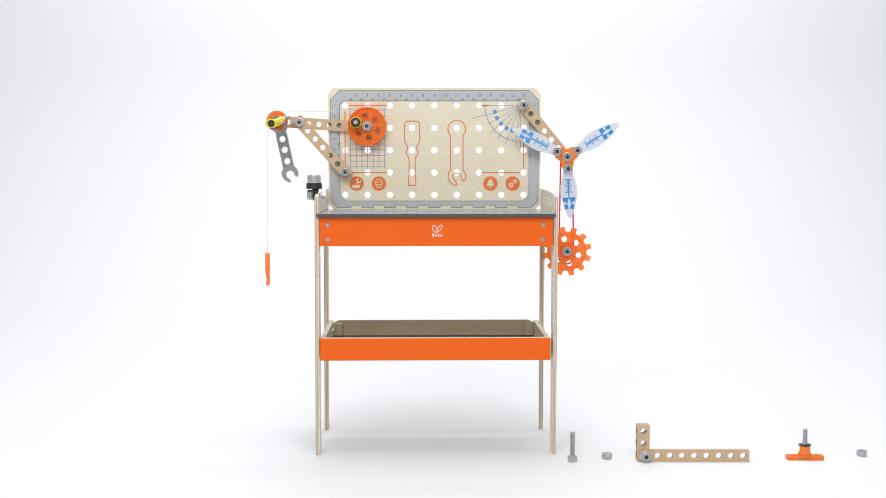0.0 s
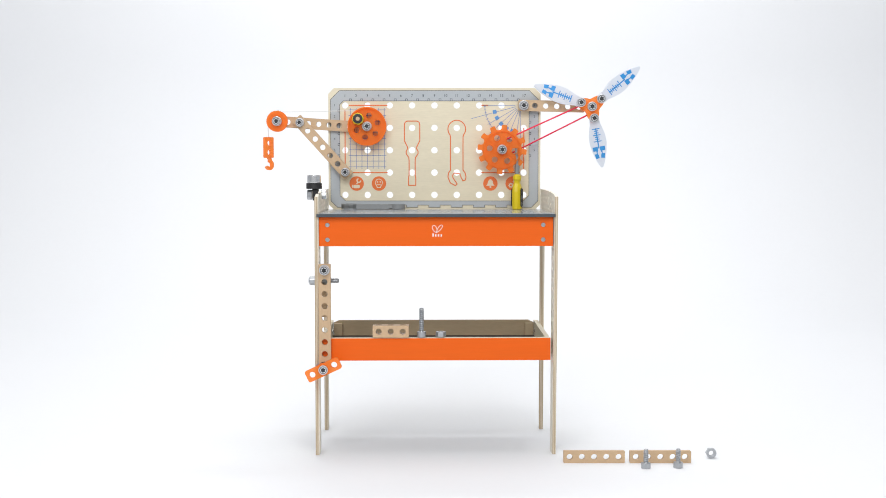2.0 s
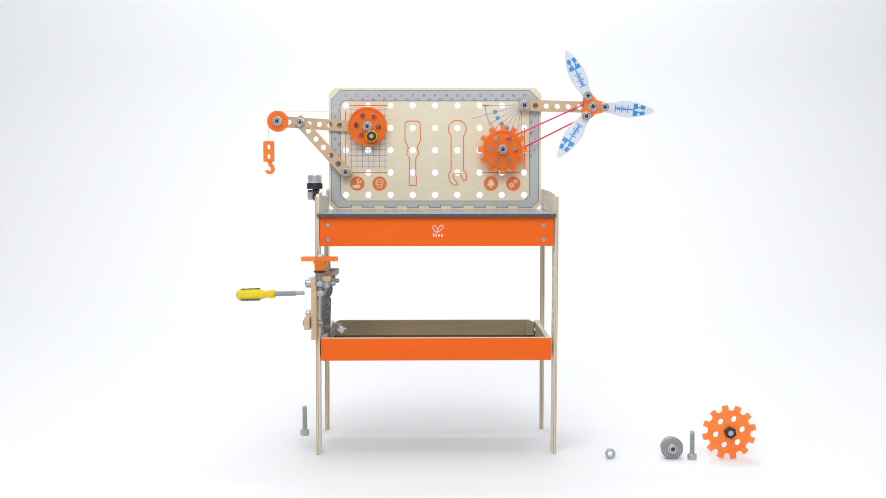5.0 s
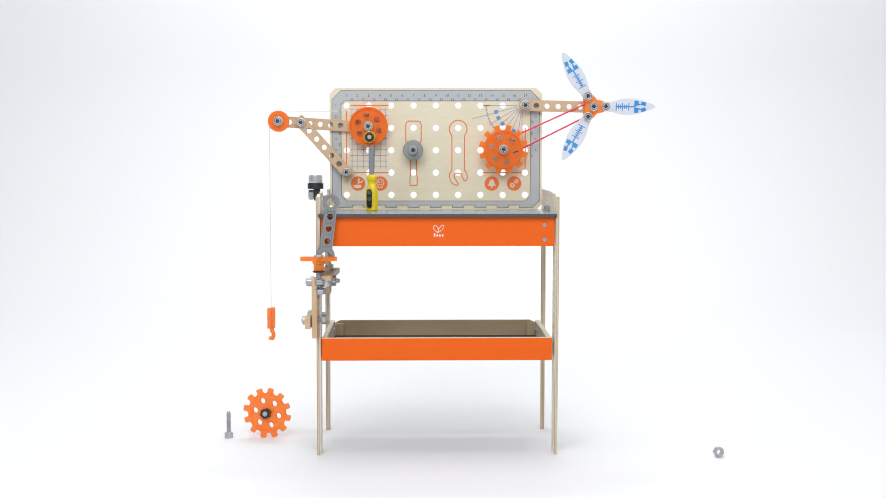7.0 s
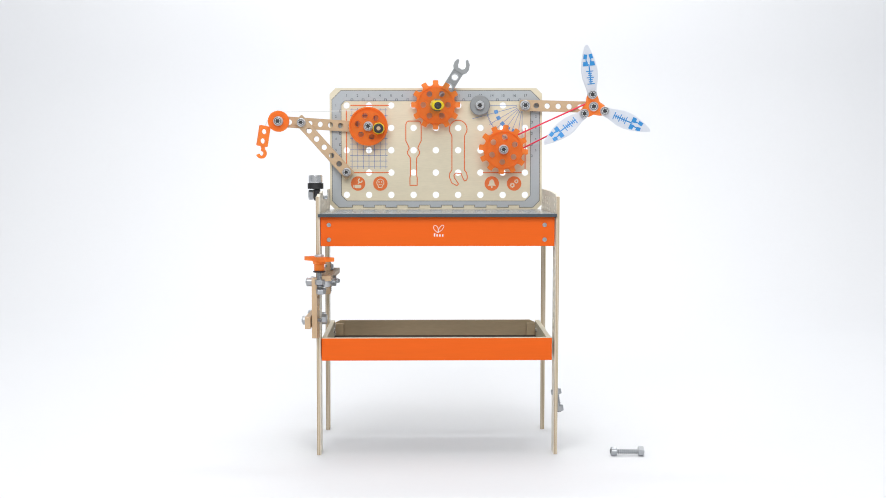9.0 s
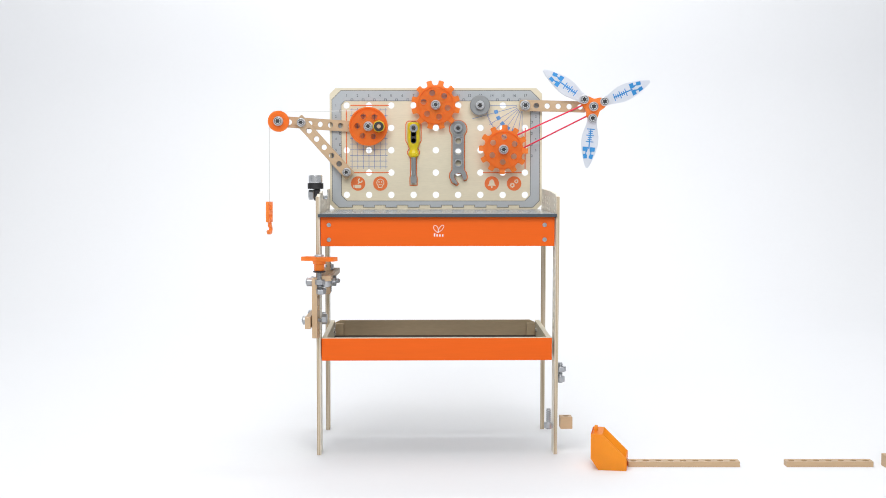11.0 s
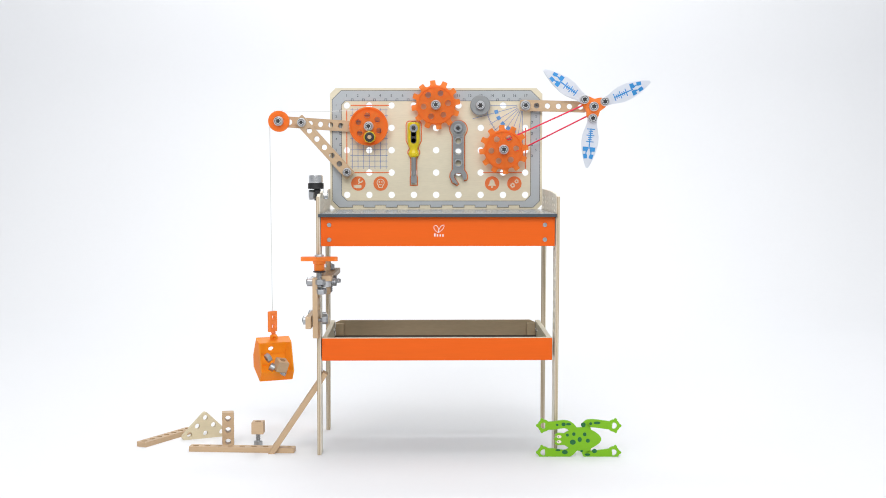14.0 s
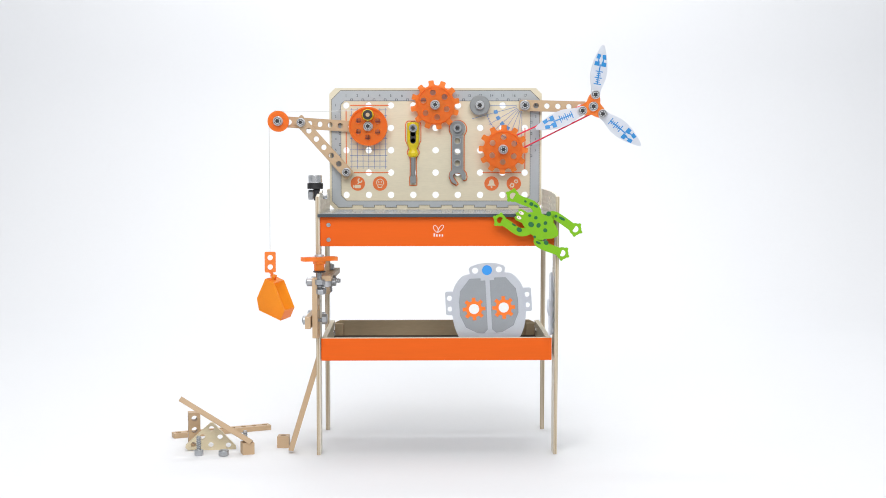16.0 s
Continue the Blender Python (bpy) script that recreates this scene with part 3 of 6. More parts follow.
def make_gear(label, dished, nut=False):
    """A 12-tooth plastic gear facing the front, on a belt drum."""
    g = thing("gear", label, "gear", "orange gears")
    holes = [circle(0.0275 * math.cos(a), 0.0275 * math.sin(a), 0.0066, 14) for a in (math.pi / 6 + math.pi * k / 3 for k in range(6))]
    part("toothed_disc", plate(bmesh.new(), gear_outline(12, 0.0545, 0.0435), -0.003, 0.003, holes + [circle(0, 0, 0.006, 14)]), ORANGE, g)
    for k in range(6):
        a = math.pi / 6 + math.pi * k / 3
        cx, cz = 0.0275 * math.cos(a), 0.0275 * math.sin(a)
        part("hole_rim", plate(bmesh.new(), circle(cx, cz, 0.0080, 16), -0.0062, -0.0029, [circle(cx, cz, 0.0067, 16)]), ORANGE, g)
    ring = plate(bmesh.new(), circle(0, 0, 0.0415, 40), -0.0085 if dished else -0.0056, -0.0029, [circle(0, 0, 0.0396, 40)])
    part("rim", ring, ORANGE, g)
    for k in range(6):
        spoke = box(bmesh.new(), 0.011, -0.0058 if k % 3 == 0 else -0.0044, -0.0007, 0.0396, -0.0031, 0.0007, m=pose(0, 0, 0, 0, 60 * k, 0))
        part("rib", spoke, ORANGE, g)
    if nut:
        part("nut", plate(bmesh.new(), circle(0, 0, 0.0120, 6), 0.0042, 0.0125, [circle(0, 0, 0.006, 12)]), BLACK, g, "black nut")
        part("bolt_end", lathe(bmesh.new(), [(0.0056, 0.004), (0.0056, 0.0128), (0.0045, 0.0138)], 14, pose(0, 0, 0, -90, 0, 0)), STEEL, g)
        bolt_head(g, pose(0, -0.0062, 0) @ FRONT)
        return g
    drum = bmesh.new()
    plate(drum, circle(0, 0, 0.0150, 32), 0.0041, 0.016, [circle(0, 0, 0.006, 16)])
    plate(drum, circle(0, 0, 0.0200, 32), 0.0161, 0.019, [circle(0, 0, 0.006, 16)])
    part("drum", drum, AMBER, g, "clear orange belt drum")
    bolt_head(g, pose(0, -0.0062, 0) @ FRONT)
    return g


def make_crank_wheel():
    w = thing("crank_wheel", "orange plastic winding wheel with a yellow crank knob", "wheel")
    holes = [circle(0.0245 * math.cos(a), 0.0245 * math.sin(a), 0.0062, 14) for a in (math.pi * k / 3 for k in range(1, 6))]
    part("disc", plate(bmesh.new(), circle(0, 0, 0.0425, 44), -0.002, 0.002, holes + [circle(0, 0, 0.006, 14)]), ORANGE, w)
    part("rim", plate(bmesh.new(), circle(0, 0, 0.0428, 44), -0.0095, -0.0021, [circle(0, 0, 0.040, 44)]), ORANGE, w)
    drum = plate(bmesh.new(), circle(0, 0, 0.037, 32), 0.0021, 0.0125, [circle(0, 0, 0.0345, 32)])
    part("drum", drum, AMBER, w, "clear orange winding drum")
    part("back_disc", plate(bmesh.new(), circle(0, 0, 0.0425, 40), 0.0126, 0.0155, [circle(0, 0, 0.0345, 40)]), ORANGE, w)
    for k in range(6):
        if k:
            a = math.pi * k / 3
            part("hub_ring", plate(bmesh.new(), circle(0.0245 * math.cos(a), 0.0245 * math.sin(a), 0.0076, 16), -0.0048, -0.0021, [circle(0.0245 * math.cos(a), 0.0245 * math.sin(a), 0.0063, 16)]), ORANGE, w)
    bolt_head(w, pose(0, -0.0052, 0) @ FRONT)
    knob = bmesh.new()
    lathe(knob, [(0.0125, 0.002), (0.0125, 0.020), (0.0135, 0.024), (0.0125, 0.0275), (0.009, 0.0278), (0.0085, 0.026)], 8, pose(0.0245, 0, 0) @ FRONT)
    k = part("crank_knob", knob, YELLOW, w, "yellow eight-sided crank knob")
    part("knob_end", lathe(bmesh.new(), [(0.0108, 0.0282), (0.0108, 0.0290), (0.0055, 0.0292), (0.005, 0.0286)], 18, pose(0.0245, 0, 0) @ FRONT), BLACK, k, "black sleeve end")
    part("knob_core", lathe(bmesh.new(), [(0.0045, 0.0287), (0.0045, 0.0294), (0.003, 0.0296)], 14, pose(0.0245, 0, 0) @ FRONT), BEECH, k)
    return w


def make_rotor():
    r = thing("windmill_rotor", "three-bladed toy windmill rotor with frosted blades and an orange hub", "windmill")
    pts = []
    for k in range(72):
        a = 2 * math.pi * k / 72
        pts.append(((0.0245 + 0.0068 * math.cos(3 * a)) * math.cos(a), (0.0245 + 0.0068 * math.cos(3 * a)) * math.sin(a)))
    part("hub", plate(bmesh.new(), pts, -0.006, 0.006), ORANGE, r, "orange three-pointed hub")
    bolt_head(r, pose(0, -0.0062, 0) @ FRONT, r=0.0104, washer=False)
    for k in range(3):
        m = pose(0, 0, 0, 0, -120 * k, 0)
        prof = [(0.0, 0.0095), (0.012, 0.0105), (0.022, 0.0135), (0.035, 0.0168), (0.05, 0.0172), (0.065, 0.0148), (0.08, 0.0105), (0.092, 0.006), (0.0995, 0.0022)]
        up = [(0.026 + x * 1.10, w * 1.09) for x, w in prof]
        low = [(x, -w) for x, w in reversed(up)]
        cap = [(0.026 + 0.0095 * math.cos(radians(a)), 0.0095 * math.sin(radians(a))) for a in range(252, 107, -24)]
        lean = m @ pose(0, -0.008, 0) @ pose(0, 0, 0, 14, 0, 0) @ pose(0, 0.008, 0)
        bm = plate(bmesh.new(), up + low + cap, -0.0095, -0.0065, m=lean)
        blade = part("blade", bm, FROSTED, r, "frosted white blade with a blue print")
        ink = bmesh.new()
        y0, y1 = -0.0099, -0.0096
        strip(ink, [(0.0485, 0), (0.0935, 0)], 0.0026, y0, y1)
        for i in range(7):
            x = 0.0500 + i * 0.0046
            h = 0.0085 if i % 3 == 0 else 0.0048
            strip(ink, [(x, -h), (x, h)], 0.0019, y0 - 0.0002, y1 - 0.0002)
        for sz in (-1, 1):
            plate(ink, [(0.0895 + (x - 0.088) * 1.42, z * 1.12) for x, z in ((0.088, sz * 0.0016), (0.088, sz * 0.0125), (0.0945, sz * 0.0118), (0.0945, sz * 0.006), (0.099, sz * 0.006), (0.099, sz * 0.0105), (0.1065, sz * 0.0085), (0.1055, sz * 0.0016), (0.1015, sz * 0.0022), (0.0975, sz * 0.0042), (0.0935, sz * 0.0022))], y0 - 0.0004, y1 - 0.0004)
        bmesh.ops.transform(ink, matrix=lean, verts=ink.verts[:])
        part("print", ink, CYAN_INK, blade, "bright blue printed measure")
        bolt_head(r, m @ pose(0.026, -0.0097, 0) @ FRONT, r=0.0100, washer=False)
    return r


def make_belt(length, r_hub, r_gear):
    """A closed rubber band round the hub (at the origin) and the gear drum, straight down."""
    pts = []
    for i in range(13):
        a = math.pi * i / 12
        pts.append((r_hub * math.cos(a), 0, r_hub * math.sin(a)))
    for i in range(17):
        a = math.pi + math.pi * i / 16
        pts.append((r_gear * math.cos(a), 0, -length + r_gear * math.sin(a)))
    ob = part("rubber_band", tube(bmesh.new(), pts, 0.0017, 8, True), RED, smooth=True)
    return tagged(ob, "thin red rubber drive band round hub and gear", "rubber band")


def make_washer_wheel():
    w = thing("grey_wheel", "round grey metallic wheel with a bolt through it", "wheel")
    part("disc", lathe(bmesh.new(), [(0.0195, -0.014), (0.021, -0.0125), (0.021, 0.0), (0.0225, 0.001), (0.0225, 0.005), (0.0205, 0.0062), (0.009, 0.0062), (0.0085, 0.005)], 40, FRONT), TOOL, w, smooth=False)
    bolt_head(w, pose(0, -0.0055, 0) @ FRONT)
    return w


# ---- tools ----
def make_screwdriver():
    """Axis z, handle end at the origin, blade up."""
    s = thing("screwdriver", "toy screwdriver with a yellow holed handle and grey blade", "screwdriver")
    bm = bmesh.new()
    prof = [(0.0105, 0.0), (0.0128, 0.002), (0.0132, 0.012), (0.0132, 0.040), (0.0118, 0.050), (0.0085, 0.058), (0.0085, 0.062), (0.0112, 0.068), (0.0108, 0.074), (0.006, 0.078)]
    lathe(bm, prof, 10)
    for v in bm.verts:
        v.co.y *= 0.82
        v.co.x *= 1.06
    body = part("handle", bm, YELLOW, s, "yellow plastic handle")
    part("end_cap", lathe(bmesh.new(), [(0.0076, 0.0002), (0.0076, -0.0006), (0.006, -0.0008)], 18), BLACK, body, "black handle end")
    part("end_bolt", lathe(bmesh.new(), [(0.0052, -0.0006), (0.0052, -0.0016), (0.0040, -0.0018), (0.0032, -0.0010)], 14), SOCKET, body)
    for sy in (-1, 1):
        slot = plate(bmesh.new(), rounded(-0.0062, 0.006, 0.0062, 0.047, 0.006, 4), -0.0004, 0.0004, m=pose(0, sy * 0.0112, 0))
        part("inlay", slot, BLACK, body, "black handle inlay")
        for k in range(3):
            part("hole_ring", lathe(bmesh.new(), [(0.0050, 0), (0.0050, 0.0008), (0.0038, 0.0009), (0.0034, 0.0004)], 14, pose(0, sy * 0.0116, 0.0125 + k * 0.014) @ pose(0, 0, 0, 90 * sy * -1 * -1 if sy < 0 else -90, 0, 0)), TOOL, body)
    bm = bmesh.new()
    lathe(bm, [(0.0052, 0.0775), (0.0052, 0.118), (0.0048, 0.119)], 12)
    box(bm, -0.0062, -0.0028, 0.1185, 0.0062, 0.0028, 0.136, 0.0008)
    part("blade", bm, TOOL, s, "grey flat-tipped blade")
    return s


def make_wrench():
    """In the x-z plane, ring centre at the origin, open jaw at -z."""
    w = thing("wrench", "grey toy wrench with ring end, open jaw and holes", "wrench")
    t = 0.0052
    ring = [(0.0170 * math.cos(radians(a)), 0.0170 * math.sin(radians(a))) for a in range(-48, 229, 12)]
    jaw = [(-0.0118, -0.092), (-0.0172, -0.099), (-0.0180, -0.108), (-0.0140, -0.118), (-0.0045, -0.1255), (-0.0015, -0.1215), (-0.0088, -0.111), (-0.0092, -0.1045), (-0.0045, -0.1000),
           (0.0045, -0.1000), (0.0085, -0.1050), (0.0098, -0.1115), (0.0125, -0.1160), (0.0168, -0.1135), (0.0182, -0.1060), (0.0165, -0.098), (0.0118, -0.092)]
    outline = ring + [(-0.0112, -0.02)] + jaw + [(0.0112, -0.02)]
    rows = (0.0285, 0.0525, 0.078)
    holes = [circle(0, 0, 0.0092, 18)] + [circle(0, -z, 0.0066, 14) for z in rows]
    part("body", plate(bmesh.new(), outline, -t * 0.6, t * 0.6, holes), TOOL, w)
    for sx in (-1, 1):
        edge = strip(bmesh.new(), [(sx * 0.0107, -0.018), (sx * 0.0107, -0.092)], 0.0028, -t, t)
        part("rib", edge, TOOL, w)
    for z in (0.0195, 0.0405, 0.0655):
        part("web", box(bmesh.new(), -0.0092, -t * 0.95, -z - 0.001, 0.0092, t * 0.95, -z + 0.001), TOOL, w)
    part("jaw", plate(bmesh.new(), jaw, -t * 1.25, t * 1.25), TOOL, w)
    part("ring_rim", plate(bmesh.new(), circle(0, 0, 0.0167, 26), -t, t, [circle(0, 0, 0.0135, 26)]), TOOL, w)
    for z in rows:
        part("hole_rim", plate(bmesh.new(), circle(0, -z, 0.0086, 16), -t, t, [circle(0, -z, 0.0067, 16)]), STEEL, w)
    return w


def make_hook():
    """Hangs from the origin downwards, flat in the x-z plane."""
    bm = plate(bmesh.new(), rounded(-0.0122, -0.046, 0.0122, 0.0, 0.0025, 3), -0.0038, 0.0038, [circle(0, -0.013, 0.0062, 14), circle(0, -0.034, 0.0062, 14)])
    strip(bm, [(0.0, -0.045), (0.004, -0.0495)] + [(0.0015 + 0.0085 * math.cos(radians(a)), -0.0615 + 0.0085 * math.sin(radians(a))) for a in range(78, -168, -18)], 0.0062, -0.0034, 0.0034)
    return tagged(part("hook", bm, ORANGE), "orange plastic crane hook bar with two holes", "hook")


def make_bucket():
    """A digger bucket by its top lug at the origin; mouth to the front (-y) and up."""
    b = thing("bucket", "translucent orange plastic digger bucket", "bucket")
    prof = [(-0.014, 0.0), (0.008, 0.0), (0.008, -0.048), (-0.007, -0.070), (-0.061, -0.070), (-0.061, -0.046)]
    side = Matrix(((0, 1, 0, 0), (1, 0, 0, 0), (0, 0, 1, 0), (0, 0, 0, 1)))
    for sx in (-1, 1):
        x0, x1 = sorted((sx * 0.038, sx * 0.0355))
        part("side", plate(bmesh.new(), prof, x0, x1, m=side), AMBER, b)
    for i, (a, c) in enumerate(zip(prof, prof[1:])):
        d = Vector((c[0] - a[0], c[1] - a[1]))
        ang = math.degrees(math.atan2(d.y, d.x))
        holes = [circle(0, 0.012, 0.0062, 14), circle(0, 0.032, 0.0062, 14)] if i == 1 else []
        wall = plate(bmesh.new(), rounded(-0.0354, 0.0, 0.0354, d.length, 0.0005, 1), 0.0, 0.0024, holes, m=pose(0, a[0], a[1]) @ pose(0, 0, 0, ang - 90, 0, 0))
        part("wall", wall, AMBER, b)
    lug = plate(bmesh.new(), rounded(-0.008, -0.002, 0.008, 0.010, 0.003, 3), -0.003, 0.003, [circle(0, 0.005, 0.0035, 12)])
    part("lug", lug, AMBER, b)
    return b


def make_t_handle():
    """Stands on its bar: bar along x, bolt up z."""
    t = thing("clamp_handle", "orange clamp handle bar with a grey threaded bolt", "handle")
    hm = Matrix(((1, 0, 0, 0), (0, 0, 1, 0), (0, 1, 0, 0), (0, 0, 0, 1)))
    bm = plate(bmesh.new(), rounded(-0.0365, -0.0122, 0.0365, 0.0122, 0.004, 3), 0.0, 0.008, [circle(-0.024, 0, 0.0062, 14), circle(0.024, 0, 0.0062, 14)], m=hm)
    part("bar", bm, ORANGE, t, "orange holed handle bar")
    part("collar", lathe(bmesh.new(), [(0.0135, 0.0082), (0.0122, 0.014), (0.0105, 0.0152), (0.0105, 0.0265), (0.0095, 0.0275)], 16), ORANGE, t)
    part("washer", lathe(bmesh.new(), [(0.011, 0.0277), (0.0125, 0.0285), (0.0125, 0.0305), (0.011, 0.0313)], 22), BLACK, t, "black rubber washer")
    part("shank", lathe(bmesh.new(), [(0.0046, 0.0315)] + thread_profile(0.0050, 0.033, 0.062), 18), STEEL, t)
    bolt_head(t, pose(0, 0, -0.0) @ pose(0, 0, 0, 180, 0, 0), r=0.0095, depth=0.0045, washer=False)
    return t


# ---- cut-out figures ----
def make_frog():
    f = thing("frog_cutout", "bright green plastic frog cutout with dark green spots", "frog")
    t = 0.0028
    body = bmesh.new()
    plate(body, [(0.006 + 0.040 * math.cos(a) * (1 + 0.05 * math.cos(2 * a)), 0.0215 * math.sin(a) * (1 - 0.12 * math.cos(2 * a))) for a in (2 * math.pi * k / 36 for k in range(36))],
          -t, t, [circle(x, z, 0.003, 10) for x in (-0.012, 0.020) for z in (-0.0155, 0.0155)])
    part("body", body, FROG, f)
    head = bmesh.new()
    plate(head, [(-0.028, -0.012), (-0.028, 0.012), (-0.041, 0.0125), (-0.0465, 0.009), (-0.044, 0.004), (-0.049, 0.0), (-0.044, -0.004), (-0.0465, -0.009), (-0.041, -0.0125)], -t * 1.04, t * 1.04)
    part("head", head, FROG, f)
    for sx, sz in ((-1, -1), (-1, 1), (1, -1), (1, 1)):
        limb = bmesh.new()
        if sx < 0:
            p0, p1, p2, p3 = (-0.006, 0.015), (-0.022, 0.042), (-0.036, 0.025), (-0.066, 0.0275)
        else:
            p0, p1, p2, p3 = (0.024, 0.008), (0.004, 0.042), (0.028, 0.032), (0.070, 0.0275)
        pts = []
        for i in range(13):
            u = i / 12
            pts.append(tuple(((1 - u) ** 3) * a + 3 * u * (1 - u) ** 2 * b + 3 * u * u * (1 - u) * c + u ** 3 * d for a, b, c, d in zip(p0, p1, p2, p3)))
        pts = [(x, z * sz) for x, z in pts]
        strip(limb, pts, 0.0165, -t * 0.95, t * 0.95)
        part("leg", limb, FROG, f)
        cx, cz = p3[0] + sx * 0.003, p3[1] * sz
        foot = [(cx + r * math.cos(a), cz + r * math.sin(a)) for a, r in ((2 * math.pi * k / 40, 0.0122 + 0.0036 * max(0, math.cos(5 * (2 * math.pi * k / 40 - (math.pi if sx < 0 else 0)))) * (1 if math.cos(2 * math.pi * k / 40) * sx > -0.2 else 0)) for k in range(40))]
        part("foot", plate(bmesh.new(), foot, -t * 1.02, t * 1.02, [circle(cx, cz, 0.0066, 16)]), FROG, f)
    for x, z, rx, rz in ((-0.010, -0.006, 0.006, 0.0052), (0.004, -0.0005, 0.0042, 0.005), (0.0205, -0.003, 0.0042, 0.004), (0.014, 0.010, 0.0036, 0.004), (-0.008, 0.0105, 0.0034, 0.0036),
                         (-0.021, 0.0085, 0.0032, 0.003), (-0.029, 0.0305, 0.0042, 0.0038), (-0.042, 0.0295, 0.0028, 0.0022), (-0.019, 0.031, 0.005, 0.0025), (0.011, 0.0295, 0.0048, 0.005),
                         (0.026, 0.032, 0.003, 0.003), (0.039, 0.0335, 0.007, 0.0028), (-0.026, -0.0265, 0.0058, 0.0045), (-0.040, -0.0225, 0.0052, 0.002), (0.034, -0.024, 0.005, 0.0044),
                         (0.008, -0.0245, 0.0028, 0.0025), (0.02, -0.0315, 0.0055, 0.0025)):
        spot = plate(bmesh.new(), [(x + rx * math.cos(a), z + rz * math.sin(a)) for a in (2 * math.pi * k / 16 for k in range(16))], -t * 1.04 - 0.0004, -t * 1.04 - 0.0001)
        part("spot", spot, FROG_DARK, f, "dark green printed spot")
    for sz in (-1, 1):
        eye = plate(bmesh.new(), [(-0.038 + 0.005 * math.cos(a), sz * 0.0052 + 0.0032 * math.sin(a)) for a in (2 * math.pi * k / 16 for k in range(16))], -t * 1.04 - 0.0004, -t * 1.04 - 0.0001)
        e = part("eye", eye, WHITE_INK, f, "white printed eye")
        part("pupil", plate(bmesh.new(), circle(-0.0395, sz * 0.0050, 0.0011, 10), -t * 1.04 - 0.0007, -t * 1.04 - 0.0004), DARK_INK, e)
    return f


def make_robot():
    """Stands on the origin, facing the front."""
    r = thing("robot_face_cutout", "frosted robot face cutout with grey panels and orange gear eyes", "robot face")
    t = 0.0022
    half = [(0.0, 0.0), (0.036, 0.0), (0.058, 0.020), (0.0715, 0.048), (0.0765, 0.080), (0.0765, 0.110), (0.070, 0.137), (0.057, 0.154), (0.045, 0.162), (0.0, 0.162)]
    # soften the corners of the outline by cutting each one twice
    pts = half + [(-x, z) for x, z in reversed(half[1:-1])]
    for _ in range(2):
        cut = []
        for (x0, za), (x1, zb) in zip(pts, pts[1:] + pts[:1]):
            cut += [(x0 * 0.75 + x1 * 0.25, za * 0.75 + zb * 0.25), (x0 * 0.25 + x1 * 0.75, za * 0.25 + zb * 0.75)]
        pts = cut
    face = part("face_plate", plate(bmesh.new(), pts, -t, t), FROSTED, r)
    for sx in (-1, 1):
        x0, x1 = sorted((sx * 0.0715, sx * 0.0885))
        part("ear", plate(bmesh.new(), rounded(x0, 0.079, x1, 0.128, 0.004, 3), -t * 0.9, t * 0.9, [circle(sx * 0.0795, 0.092, 0.0052, 14), circle(sx * 0.0795, 0.114, 0.0052, 14)]), FROSTED, r)
    part("crest", plate(bmesh.new(), [(-0.035, 0.1585), (0.035, 0.1585), (0.0375, 0.172), (0.034, 0.1765), (0.018, 0.1815), (0, 0.183), (-0.018, 0.1815), (-0.034, 0.1765), (-0.0375, 0.172)], -t * 1.05, t * 1.05, [circle(-0.0245, 0.168, 0.0062, 16), circle(0.0245, 0.168, 0.0062, 16)]), FROSTED, r)
    ink = bmesh.new()
    for sx in (-1, 1):
        half = [(0.0045, 0.147), (0.014, 0.147), (0.014, 0.152), (0.037, 0.152), (0.057, 0.128), (0.0606, 0.105), (0.060, 0.077), (0.049, 0.052), (0.026, 0.0395), (0.012, 0.0385), (0.0045, 0.046)]
        plate(ink, [(sx * x, z) for x, z in half], -t * 1.05 - 0.0004, -t * 1.05 - 0.0001)
    part("panel_print", ink, FACE_GREY, face, "grey printed face panels")
    for sx in (-1, 1):
        cx = sx * 0.0305
        e = part("eye", plate(bmesh.new(), [(cx + x, 0.0895 + z) for x, z in gear_outline(8, 0.0235, 0.0165)], -t * 1.05 - 0.0008, -t * 1.05 - 0.0005), ORANGE_INK2, r, "orange gear-shaped eye")
        part("pupil", plate(bmesh.new(), circle(cx, 0.0895, 0.0105, 24), -t * 1.05 - 0.0012, -t * 1.05 - 0.0009), PAPER_WHITE, e, "white round pupil")
    part("lamp_print", plate(bmesh.new(), circle(0, 0.168, 0.0102, 24), -t * 1.05 - 0.0004, -t * 1.05 - 0.0001), SKY_INK, r, "blue printed disc")
    mouth = [(-0.030, 0.027), (-0.0135, 0.0215), (-0.0135, 0.018), (0.0135, 0.018), (0.0135, 0.0215), (0.030, 0.027), (0.030, 0.0085), (0.015, 0.0025), (-0.015, 0.0025), (-0.030, 0.0085)]
    part("mouth_print", plate(bmesh.new(), mouth, -t * 1.05 - 0.0004, -t * 1.05 - 0.0001), SKY_INK, r, "blue printed mouth")
    return r


ORANGE_INK2 = shader("eye_orange_ink", (0.93, 0.19, 0.015), 0.5, var=0.04, scale=100)
PAPER_WHITE = shader("white_print", (0.85, 0.85, 0.85), 0.6, var=0.02, scale=100)


